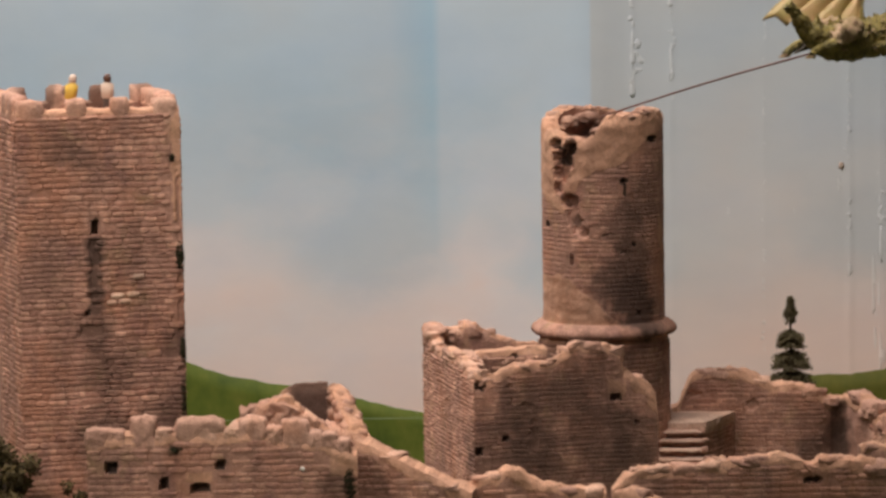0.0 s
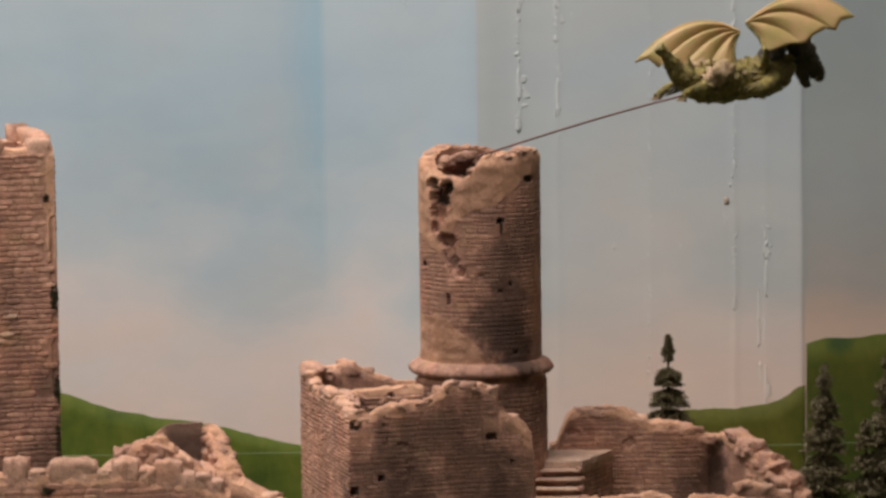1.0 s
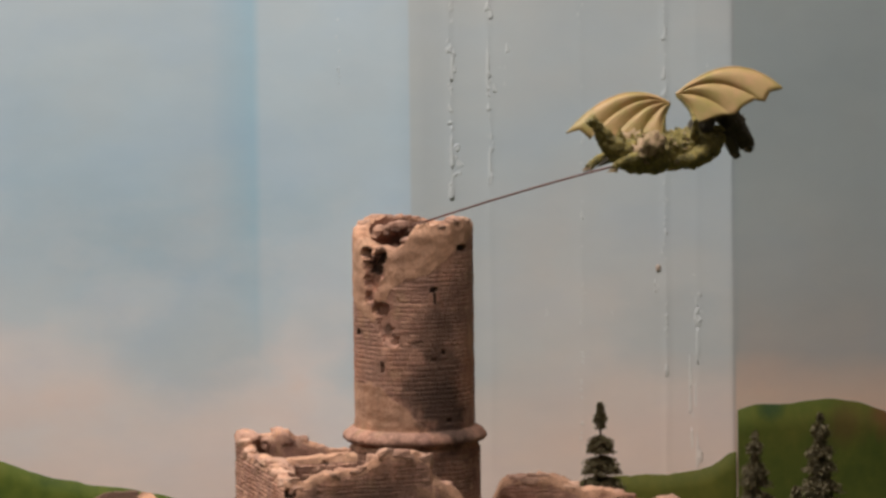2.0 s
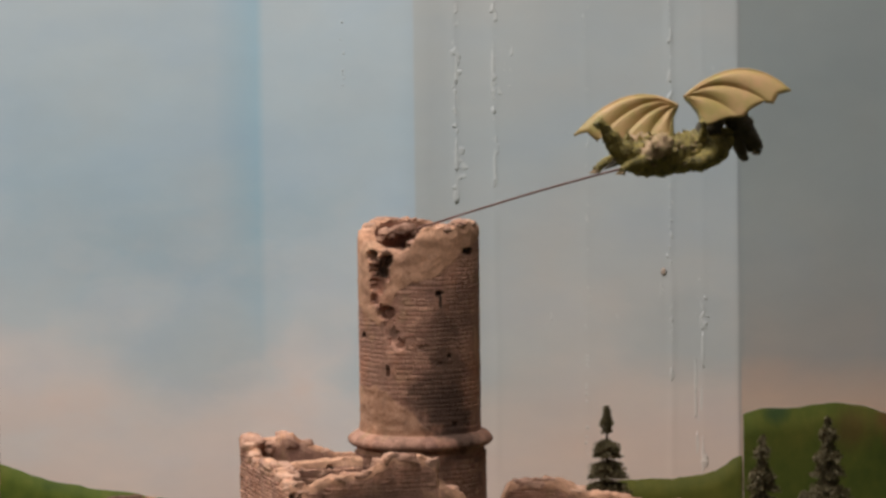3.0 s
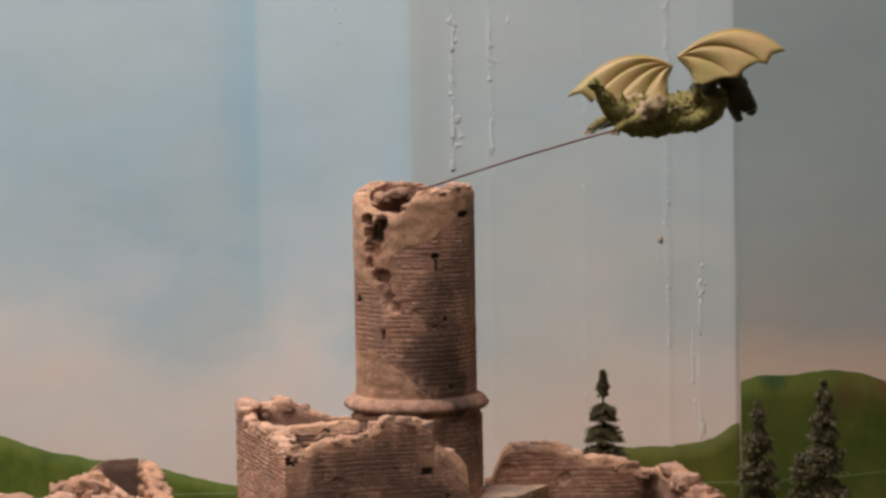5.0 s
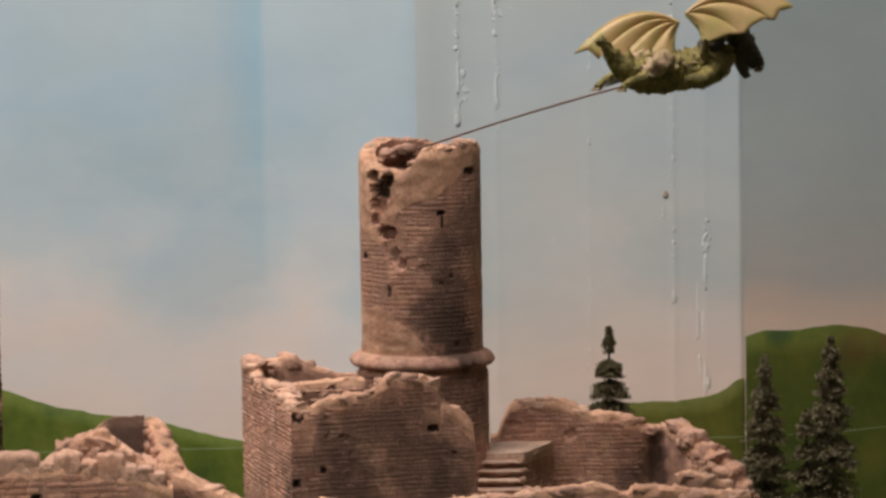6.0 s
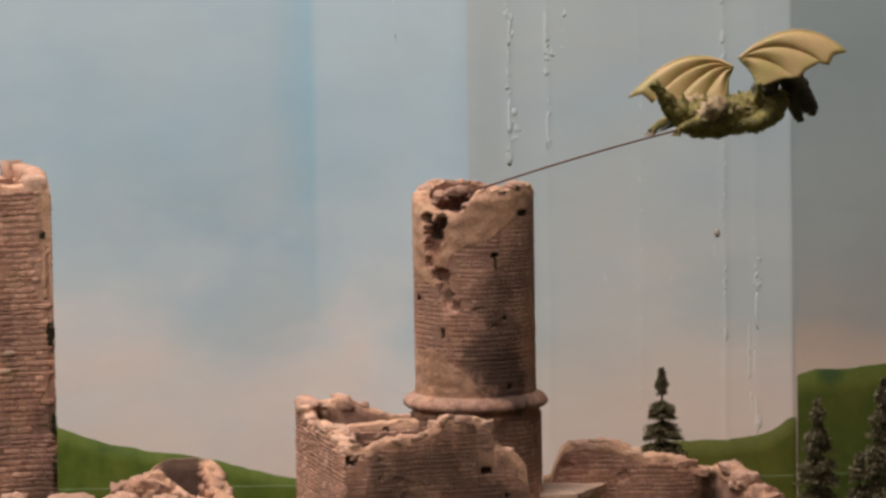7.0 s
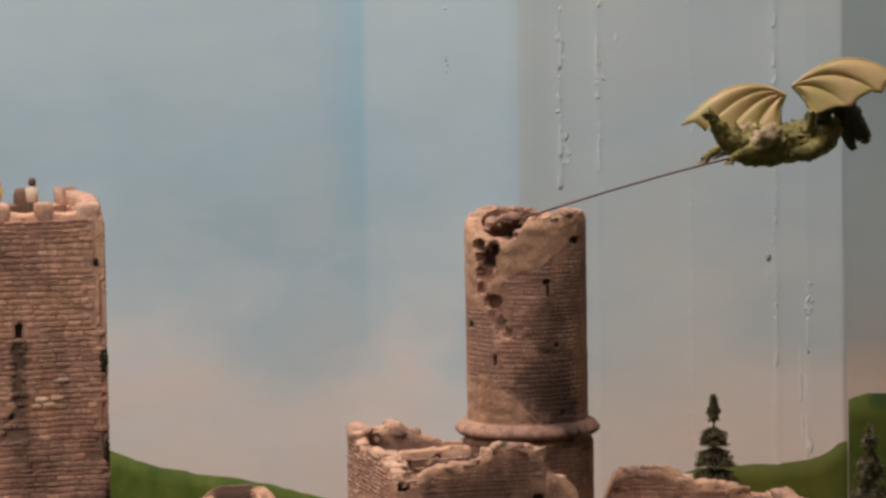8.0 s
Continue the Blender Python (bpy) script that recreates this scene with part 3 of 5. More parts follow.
def coping(parent, face, u0, u1, top, thick, seed, step=0.0058, chance=0.75, size=(0.0062, 0.0036), lift=0.0):
    """Loose worn stones left along a broken top."""
    rnd = random.Random(seed)
    u = u0
    while u < u1:
        u += step * rnd.uniform(0.7, 1.3)
        if u > u1 or rnd.random() > chance:
            continue
        s = rnd.uniform(0.7, 1.25)
        t, _ = face.axes(u)
        h = size[1] * s * rnd.uniform(1.5, 2.1)
        p = face.at(u, top(u) + lift - h * 0.5 + size[1] * s * rnd.uniform(0.2, 0.45), -thick * rnd.uniform(0.42, 0.58))
        me = lump_mesh("coping_stone", RUBBLE, (size[0] * s * rnd.uniform(1.3, 2.0), thick * rnd.uniform(0.98, 1.16), h), rnd.random() * 40,
                       boxy=rnd.uniform(0.7, 0.9), amp=0.34, sub=3, turn=math.atan2(t.y, t.x) + rnd.uniform(-0.12, 0.12), at=p, freq=2.0)
        part("coping_stone", me, parent)


# ---- the room and the layout board ----
ROOM = ((-2.6, 2.4), (-3.4, 1.6), (-1.0, 1.75))


def room():
    (x0, x1), (y0, y1), (z0, z1) = ROOM
    w = 0.1
    for name, lo, hi, mat, label in (
            ("floor", (x0, y0, z0 - w), (x1, y1, z0), ROOM_FLOOR, "grey carpet floor of the exhibition room"),
            ("ceiling", (x0, y0, z1), (x1, y1, z1 + w), ROOM_PAINT, "plain off-white painted ceiling of the room"),
            ("wall_north", (x0, y1, z0), (x1, y1 + w, z1), ROOM_PAINT, "plain off-white wall behind the painted backdrop"),
            ("wall_south", (x0, y0 - w, z0), (x1, y0, z1), ROOM_PAINT, "plain off-white wall behind the visitors' side"),
            ("wall_west", (x0 - w, y0, z0), (x0, y1, z1), ROOM_PAINT, "plain off-white side wall of the room"),
            ("wall_east", (x1, y0, z0), (x1 + w, y1, z1), ROOM_PAINT, "plain off-white side wall of the room")):
        tagged(new(name, box_mesh(name, lo, hi, mat)), label, "wall" if "wall" in name else name, kind="structure")
    tagged(new("layout_table", box_mesh("layout_table", (-1.7, -0.95, -0.06), (1.6, 1.0, -0.012), TABLE_WOOD, 0.004)),
           "wooden table board that carries the model landscape", "table", kind="structure")
    for x in (-1.6, 1.5):
        for y in (-0.88, 0.92):
            tagged(new("table_trestle", box_mesh("table_trestle", (x - 0.03, y - 0.03, -1.0), (x + 0.03, y + 0.03, -0.06), TABLE_WOOD, 0.004)),
                   "square wooden post under the layout table", "table leg", "layout table posts")


def mound_height(x, y):
    d = math.hypot((x + 0.04) / 0.42, (y + 0.08) / 0.22)
    k = max(0.0, min(1.0, 1.5 - d))
    return 0.112 * k * k * (3 - 2 * k) + 0.004 * rough(x, y, 0, 14) + 0.0015 * rough(x, y, 3, 60)


def ground():
    xs, ys = np.linspace(-1.65, 1.55, 161), np.linspace(-0.9, 0.97, 131)
    verts = [(x, y, mound_height(x, y)) for y in ys for x in xs]
    n = len(xs)
    faces = [(j * n + i, j * n + i + 1, (j + 1) * n + i + 1, (j + 1) * n + i) for j in range(len(ys) - 1) for i in range(n - 1)]
    tagged(new("ground", mesh_of("ground", verts, faces, TURF, smooth=True)), "olive turf mound under the model castle", "ground", kind="structure")


room()
ground()


# ---- the painted backdrop ----
def backdrop_line():
    """The board's plan: a flat stretch, a chamfer, a pillar with a softly rounded corner, and a recess beyond it."""
    pts = [(-1.5, 0.655), (-0.135, 0.640), (-0.125, 0.639), (-0.115, 0.636)]
    pts += [(-0.018, 0.602), (-0.012, 0.6005), (-0.006, 0.5995), (0.002, 0.599)]
    pts += [(0.2225, 0.600), (0.2246, 0.6002), (0.2252, 0.6006)]
    pts += [(0.2266, 0.6012), (0.2300, 0.6026), (0.42, 0.6786), (0.95, 0.890)]
    out = []
    for (xa, ya), (xb, yb) in zip(pts, pts[1:]):
        k = max(1, int(math.hypot(xb - xa, yb - ya) / (0.0016 if 0.002 <= xa < 0.222 else 0.006)))
        out += [(xa + (xb - xa) * i / k, ya + (yb - ya) * i / k) for i in range(k)]
    return out + [pts[-1]]


LINE = backdrop_line()


def outward(i):
    a, b = LINE[max(i - 1, 0)], LINE[min(i + 1, len(LINE) - 1)]
    d = Vector((b[0] - a[0], b[1] - a[1])).normalized()
    return d.y, -d.x


def skin(x, y, z):
    """The board's own unevenness: slow waves, and papered seams down the pillar."""
    d = 0.0012 * rough(x, y, z, 9) + 0.0004 * rough(x, y, z * 0.4, 22)
    for place, height in ((0.022, 0.00035), (0.050, 0.0003), (0.176, 0.0004), (0.116, 0.0002), (0.199, 0.0002)):
        d += height * math.exp(-((x - place - 0.0006 * math.sin(z * 40)) / 0.0026) ** 2) * (1 + 0.7 * rough(place, z, 0, 60))
    return d


def backdrop():
    zs = np.linspace(0.0, 0.95, 120)
    verts, faces = [], []
    for i, (x, y) in enumerate(LINE):
        ox, oy = outward(i)
        for z in zs:
            d = skin(x, y, z)
            verts.append((x + ox * d, y + oy * d, z))
    m, k = len(zs), len(LINE) * len(zs)
    for x, y in LINE:
        verts += [(x, y + 0.012, 0.0), (x, y + 0.012, 0.95)]
    for i in range(len(LINE) - 1):
        for j in range(m - 1):
            faces.append((i * m + j, (i + 1) * m + j, (i + 1) * m + j + 1, i * m + j + 1))
        faces.append((i * m + m - 1, (i + 1) * m + m - 1, k + 2 * i + 3, k + 2 * i + 1))
        faces.append((k + 2 * i, k + 2 * i + 1, k + 2 * i + 3, k + 2 * i + 2))
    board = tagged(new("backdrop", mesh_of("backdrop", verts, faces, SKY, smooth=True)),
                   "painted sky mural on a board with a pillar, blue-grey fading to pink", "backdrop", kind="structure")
    hill_a = curve_of([(-1500, 150), (-500, 150), (-380, 135), (-312, 113), (-278, 102), (-247, 95.5), (-212, 91), (-180, 83.5), (-137, 73), (-60, 62), (0, 64), (60, 78),
                      (110, 99), (145, 103), (172, 104), (196, 106), (212, 112), (225, 120)])
    hill_d = curve_of([(220, 147.9), (224.4, 148.4), (236.2, 152.1), (252.8, 152.7), (269.6, 151.9), (291.4, 154.1), (308.4, 152.4), (325.5, 147.7), (342.7, 140.7), (420, 112), (1300, 120)])
    first_d = next(i for i, p in enumerate(LINE) if p[1] > 0.6010 and p[0] > 0.2255)
    for rng, top in ((range(0, first_d), hill_a), (range(first_d, len(LINE)), hill_d)):
        idx = list(rng)
        v, f = [], []
        for i in idx:
            x, y = LINE[i]
            ox, oy = outward(i)
            t = top(x) + 0.0012 * rough(x, 0, 0, 60) + 0.0008 * rough(x, 0, 5, 190)
            for q in range(9):
                z = 0.001 + (t - 0.001) * q / 8
                e = 0.0016 + skin(x, y, z)
                v.append((x + ox * e, y + oy * e, z))
            v.append((x + ox * 0.0004, y + oy * 0.0004, t + 0.0004))
        for a in range(len(idx) - 1):
            f += [(a * 10 + q, (a + 1) * 10 + q, (a + 1) * 10 + q + 1, a * 10 + q + 1) for q in range(9)]
        part("painted_hill", mesh_of("painted_hill", v, f, HILL, smooth=True), board, "green painted hill on the mural")
    return board


BACKDROP = backdrop()


def paint_blisters():
    """Runs of thick dried paint down the pillar: knobs, smears and long drips."""
    rnd = random.Random(5)
    runs = [(23, 305, 470, 26, 1.0), (51, 300, 470, 18, 0.9), (116, 215, 450, 13, 0.6), (115, 120, 214, 13, 0.6), (176, 176, 470, 34, 0.9), (200, 212, 238, 6, 0.9), (169, 238, 256, 4, 0.7), (195, 120, 250, 7, 0.5), (200, 113, 121, 4, 1.1),
            (91, 216, 226, 3, 0.7), (138, 219, 224, 2, 0.6), (-58, 380, 440, 6, 0.6), (60, 385, 420, 4, 0.7), (207, 340, 400, 3, 0.8), (28, 318, 345, 6, 1.2)]
    ball = bmesh.new()
    bmesh.ops.create_icosphere(ball, subdivisions=3, radius=1)
    points, tris = [v.co.copy() for v in ball.verts], [tuple(v.index for v in f.verts) for f in ball.faces]
    ball.free()
    verts, faces = [], []

    def knob(px, pz, w, h, deep, lean):
        k, base = rnd.random() * 30, len(verts)
        wall_y = float(np.interp(px, [p[0] for p in LINE], [p[1] for p in LINE])) - skin(px, 0.6, pz)
        for c in points:
            e = 1 + 0.55 * noise.noise(c * 1.5 + Vector((k, k, k))) + 0.25 * noise.noise(c * 3.5 + Vector((k, 2, k)))
            drop = 1.0 - 0.35 * c.z
            verts.append((px + (c.x * w * drop + lean * c.z * h) * e, wall_y + c.y * deep * e, pz + c.z * h * e))
        faces.extend(tuple(base + q for q in f) for f in tris)

    for x, z0, z1, count, size in runs:
        for _ in range(int(count * 1.4)):
            s = size * rnd.uniform(0.5, 1.35)
            px, pz = (x + rnd.gauss(0, 1.1)) * MM, rnd.uniform(z0, z1) * MM
            knob(px, pz, 0.0013 * s, 0.0019 * s * rnd.choice((0.6, 0.8, 1.0, 1.4, 1.9)), 0.00020 * s, rnd.uniform(-0.25, 0.45))
    for x, z0, z1 in ((23.5, 300, 420), (50, 330, 455), (193, 112, 190), (198, 118, 235)):
        for _ in range(3):
            a = rnd.uniform(z0, z1)
            knob((x + rnd.gauss(0, 0.6)) * MM, a * MM, 0.0012, rnd.uniform(0.006, 0.014), 0.00008, rnd.uniform(-0.02, 0.02))
    me = mesh_of("paint_blister", verts, faces, BLISTER, smooth=True)
    tagged(adopt(new("paint_blister", me), BACKDROP), "runs of raised paint blisters on the pillar", kind="stuff")
    fleck = lump_mesh("rust_fleck", BROWN_FLECK, (0.0042, 0.0010, 0.0052), 8, 0.3, 0.3, 2, 0.0, (0.1705, 0.5990, 0.2535))
    part("rust_fleck", fleck, BACKDROP, "small brown fleck in the pillar's paint")


paint_blisters()


def cord():
    """A thin pale cord stretched along the foot of the mural."""
    bm = bmesh.new()
    pts = [(-0.6, 0.628, 0.0685), (-0.13, 0.622, 0.0715), (0.0, 0.592, 0.075), (0.222, 0.592, 0.0785), (0.236, 0.600, 0.0780), (0.285, 0.619, 0.0755), (0.6, 0.742, 0.090)]
    r, prev = 0.0003, None
    for p in pts:
        ring = [bm.verts.new((p[0], p[1] + r * math.cos(a), p[2] + r * math.sin(a))) for a in [i * math.pi / 3 for i in range(6)]]
        if prev:
            for i in range(6):
                bm.faces.new((prev[i], prev[(i + 1) % 6], ring[(i + 1) % 6], ring[i]))
        prev = ring
    tagged(new("cord", bm_mesh("cord", bm, WIRE)), "thin pale cord stretched along the green mural hill", "cord")


cord()

# ---- the castle ----
TURN = 16.0
CT, ST = math.cos(radians(TURN)), math.sin(radians(TURN))


def along(x, y, u, v):
    """A place u along and v behind a castle corner at x, y."""
    return x + u * CT - v * ST, y + u * ST + v * CT


def blob(u, z, bu, bz, ru, rz, depth, edge=0.35):
    d = math.hypot((u - bu) / ru, (z - bz) / rz) + edge * noise.noise(Vector((u * 700, z * 700, bu * 900)))
    return depth if d < 0.85 else depth * max(0.0, (1.1 - d) / 0.25) if d < 1.1 else 0.0


def round_tower():
    tower = empty("round_tower", (0, 0, 0.1), "ruined round tower of sand-pink model stone, broken rim and crack", "tower")
    up, lo = Round(0, 0, 0.0325), Round(0, 0, 0.0352)
    k = 0.0325

    def px(x):
        """Arc place of a sideways distance from the axis."""
        return k * math.asin(max(-1, min(1, x * MM / k)))

    half = math.pi * k
    rim = ramp_of([(-102.1, 327.5), (-95, 329), (-88, 328), (-80, 329.5), (-70, 328), (-62, 326.5), (-56, 325), (-51, 324), (-46, 322), (-40, 320), (-34, 318), (-27, 316.3), (-20, 315.6), (-12, 315), (-8, 314.6), (-5, 316), (-2, 321),
                   (1, 324), (3, 325.5), (6, 326.8), (10, 327.2), (15, 327.6), (20, 326.5), (25, 329), (34, 329.5), (44, 328.5), (60, 325.5), (75, 324.5), (84, 325), (90, 324.5), (96, 327), (102.1, 327.5)])

    def rim_top(u):
        return rim(u) + 0.0014 * rough(u, 1, 2, 240) + 0.0007 * rough(u, 5, 2, 700)

    def plaster(u, z):
        w = 0.0022 * rough(u, z, 1, 150)
        edge = np.interp(u, [-0.052, -0.041, -0.034, -0.027, -0.0235, -0.020, -0.0150, -0.010, -0.0024, 0.0066, 0.020, 0.032, 0.05], [0.287, 0.284, 0.281, 0.277, 0.274, 0.281, 0.289, 0.294, 0.298, 0.301, 0.310, 0.317, 0.322])
        if z > edge + w:
            return True
        foot = np.interp(u, [-0.051, -0.027, -0.019, -0.009, 0.0, 0.006, 0.012, 0.02, 0.05], [0.241, 0.243, 0.241, 0.233, 0.224, 0.219, 0.216, 0.214, 0.214])
        if z < foot + w:
            return True
        return 0.036 < u < 0.052 and abs(z - 0.262 + (u - 0.041) * 1.6) < 0.008

    def carve(u, z):
        d = 0.0
        for bx, bz, rx, rz, dp in ((-25, 312.5, 3.4, 2.6, 0.0060), (-17.3, 311, 3.0, 4.2, 0.0060), (-22, 305.5, 4.2, 4.6, 0.0072), (-22, 298, 3.8, 5.6, 0.0052), (-17.2, 303, 1.8, 3.4, 0.0040),
                                   (-23.2, 289.5, 2.6, 2.8, 0.0030), (-20.5, 285, 1.6, 2.2, 0.0016), (-17.6, 282.6, 4.0, 3.0, 0.0052), (-16, 276, 2.4, 5.4, 0.0022), (-14, 270.5, 2.4, 4.4, 0.0026), (-11, 266, 2.6, 2.6, 0.0020),
                                   (2.2, 264.5, 2.2, 1.6, 0.0009)):
            d = max(d, blob(u, z, px(bx), bz * MM, 1.32 * rx * MM, 1.15 * rz * MM, dp, 0.3))
        return d

    holes = [(px(11.0), 0.2932, 0.0040, 0.0030, 0.005), (px(11.8), 0.2888, 0.0011, 0.0070, 0.003), (px(-16.8), 0.2515, 0.0017, 0.0062, 0.005), (px(-29.6), 0.2695, 0.0048, 0.0030, 0.004),
             (px(26.5), 0.3145, 0.0085, 0.0036, 0.004), (px(16.0), 0.2595, 0.0026, 0.0024, 0.004), (px(18.3), 0.2225, 0.0032, 0.0026, 0.003), (px(10.5), 0.2555, 0.0036, 0.0012, 0.002)]
    shell("upper_shaft", tower, up, -half, half, 0.212, rim_top, 0.0090, carve, plaster, holes, res=0.0009, crumble=0.0010, closed=True, label="weathered upper shaft with plaster patches and slits")
    course(tower, up, -0.054, 0.054, 0.214, rim_top, 0.00245, 0.0050, carve, plaster, holes, seed=11, proud=0.00012)

    half_lo = math.pi * 0.0352
    flat_top = lambda u: 0.2085
    low_holes = [(lo.r * math.asin(18.0 / 35.2), 0.1815, 0.0058, 0.0028, 0.004)]
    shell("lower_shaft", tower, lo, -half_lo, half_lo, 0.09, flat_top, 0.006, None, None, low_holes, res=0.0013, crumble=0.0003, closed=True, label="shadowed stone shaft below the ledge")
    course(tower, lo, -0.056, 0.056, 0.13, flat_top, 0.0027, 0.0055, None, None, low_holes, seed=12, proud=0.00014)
    # the ledge: a rounded ring of chipped blocks
    profile = [(31.0, 217.4), (33.6, 217.1), (35.6, 216.2), (37.2, 214.9), (38.2, 213.4), (38.6, 212.0), (38.3, 210.7), (37.4, 209.7), (36.0, 209.2), (33.5, 209.0), (31.0, 209.0)]
    n, prof = 220, len(profile)
    verts, faces = [], []
    for i in range(n):
        a = 2 * math.pi * i / n
        chip = 0.0010 * rough(math.sin(a), math.cos(a), 0, 6) + 0.0007 * rough(math.sin(a), math.cos(a), 3, 17)
        joint = 0.0006 if i in (3, 24, 37, 61, 80, 110, 150, 190, 206) else 0.0
        for r, z in profile:
            r, z = r * MM, z * MM
            k2 = max(0.0, min(1.0, (r - 0.033) / 0.004))
            r += k2 * (chip - joint) + 0.0005 * rough(r * math.sin(a), r * math.cos(a), z, 260)
            verts.append((r * math.sin(a), -r * math.cos(a), z + 0.4 * k2 * chip + 0.0004 * rough(r * math.sin(a), r * math.cos(a), z, 160)))
    for i in range(n):
        for j in range(prof - 1):
            i2 = (i + 1) % n
            faces.append((i * prof + j + 1, i2 * prof + j + 1, i2 * prof + j, i * prof + j))
    part("ledge", mesh_of("ledge", verts, faces, MORTAR, smooth=True), tower, "rounded chipped ledge ringing the shaft")
    rnd = random.Random(8)
    for i in range(26):
        u = rnd.uniform(-half, half)
        if -0.05 < u < -0.004 and rnd.random() < 0.5:
            continue
        s = rnd.uniform(0.7, 1.2)
        p = up.at(u, rim_top(u) - 0.0004, -0.0042)
        part("coping_stone", lump_mesh("coping_stone", RUBBLE, (0.0098 * s, 0.0074, 0.0042 * s), i * 1.7, 0.6, 0.34, 3, u / k, p), tower)
    # rubble fill inside the hollow top
    n = 64
    verts = [(0.0262 * math.cos(2 * math.pi * i / n) * q / 20, 0.0262 * math.sin(2 * math.pi * i / n) * q / 20, 0) for q in range(21) for i in range(n)]
    verts = [(x, y, 0.3085 + 0.22 * max(0.0, y - 0.004) + 0.0050 * rough(x, y, 0, 110) + 0.0036 * rough(x, y, 4, 260) + 0.0018 * rough(x, y, 8, 600)) for x, y, _ in verts]
    faces = [(q * n + i, q * n + (i + 1) % n, (q + 1) * n + (i + 1) % n, (q + 1) * n + i) for q in range(20) for i in range(n)]
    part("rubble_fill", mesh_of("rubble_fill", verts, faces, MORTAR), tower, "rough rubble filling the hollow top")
    for i, (deg, r, z, s) in enumerate(((25, 24, 323, 8), (55, 24.5, 325, 9), (85, 24, 327, 9), (115, 24, 328, 10), (145, 24, 327, 9), (172, 24, 323, 8))):
        a = radians(deg)
        me = lump_mesh("rubble_stone", RUBBLE, (s * 1.5 * MM, s * 1.1 * MM, s * 0.75 * MM), i * 1.9 + 3, 0.85, 0.42, 4, a + 1.57, (r * MM * math.cos(a), r * MM * math.sin(a), (z - 4.8) * MM), 2.0)
        part("rubble_stone", me, tower)


round_tower()


def square_tower():
    """The tall keep with battlements."""
    x0, y0, w, dp = -0.2870, -0.1655, 0.0815, 0.082
    tower = empty("square_tower", (x0, y0, 0.1), "tall square tower of brown-pink model stone with battlements", "tower")
    front, left = Flat(x0, y0, TURN), Flat(*along(x0, y0, -0.007, dp), TURN - 85.1)
    right, back = Flat(*along(x0, y0, w, 0), TURN + 90), Flat(*along(x0, y0, w, dp), TURN + 180)
    flat_top = lambda u: 0.3405 + 0.0008 * rough(u, 0, 1, 150)

    def groove(u, z):
        d = 0.0
        if 0.2435 < z < 0.2800 and abs(u - 0.0375 - 0.0004 * math.sin(z * 500)) < 0.0026:
            d = 0.0007
        d = max(d, blob(u, z, 0.0795, 0.288, 0.0012, 0.022, 0.0012), blob(u, z, 0.0800, 0.228, 0.0014, 0.03, 0.0010))
        return max(d, blob(u, z, 0.035, 0.232, 0.007, 0.004, 0.0006), blob(u, z, 0.043, 0.206, 0.0025, 0.010, 0.0007))

    def plaster(u, z):
        w0 = 0.002 * rough(u, z, 4, 130)
        return (0.0768 + 0.5 * w0 < u and 0.285 < z) or z > 0.3390 + w0 * 0.3

    holes = [(0.0380, 0.2830, 0.0041, 0.0075, 0.006), (0.0335, 0.2405, 0.0020, 0.0030, 0.004), (0.0800, 0.2555, 0.0024, 0.0030, 0.003)]
    shell("front_wall", tower, front, 0.0004, w - 0.0004, 0.10, flat_top, 0.009, groove, plaster, holes, res=0.001, crumble=0.0004)
    shell("left_wall", tower, left, 0.0006, dp - 0.0008, 0.10, flat_top, 0.009, None, None, [(0.071, 0.262, 0.0022, 0.008, 0.004)], res=0.0016, crumble=0.0004)
    shell("right_wall", tower, right, 0.0006, dp - 0.0006, 0.10, flat_top, 0.009, res=0.0022, crumble=0.0004)
    shell("back_wall", tower, back, 0.0006, w + 0.0064, 0.10, flat_top, 0.009, res=0.0025, crumble=0.0004)
    course(tower, front, 0.0, w, 0.15, flat_top, 0.00285, 0.0062, groove, plaster, holes, seed=21, proud=0.00038)
    course(tower, left, 0.03, dp + 0.0004, 0.15, flat_top, 0.00285, 0.0058, None, None, (), seed=22, proud=0.00060)
    course(tower, right, 0.0, 0.010, 0.15, flat_top, 0.00285, 0.0045, None, None, (), seed=23, proud=0.00030)
    rnd = random.Random(3)
    spans = [(front, [(0.5, 15), (25, 35.5), (47, 57), (67.5, 81)], 7.0), (right, [(8, 15), (20, 29), (35, 44), (51, 60), (66, 75)], 8.2), (back, [(2, 14), (23, 35), (45, 57), (67, 79)], 10.0),
             (left, [(4, 15), (23, 34), (43, 54), (61, 72)], 9.0)]
    for face, list_of, height in spans:
        for a, b in list_of:
            a, b = a * MM, b * MM
            t, _ = face.axes(0)
            h = height * MM * rnd.uniform(0.92, 1.08)
            p = face.at((a + b) / 2, 0.3400 + h / 2 - 0.0045, -0.0045)
            me = lump_mesh("merlon", RUBBLE, (b - a, 0.0092, h + 0.0085), rnd.random() * 50, boxy=0.68, amp=0.14, sub=3, turn=math.atan2(t.y, t.x), at=p, freq=2.2)
            part("merlon", me, tower, "worn rounded merlon")
    bm = bmesh.new()
    c = [along(x0, y0, u, v) for u, v in ((0.006, 0.006), (w - 0.006, 0.006), (w - 0.006, dp - 0.006), (0.000, dp - 0.006))]
    vs = [bm.verts.new((x, y, z)) for z in (0.330, 0.3355) for x, y in c]
    for f in ((3, 2, 1, 0), (4, 5, 6, 7), (0, 1, 5, 4), (1, 2, 6, 5), (2, 3, 7, 6), (3, 0, 4, 7)):
        bm.faces.new([vs[i] for i in f])
    part("roof_deck", bm_mesh("roof_deck", bm, MORTAR), tower, "flat roof deck behind the battlements")
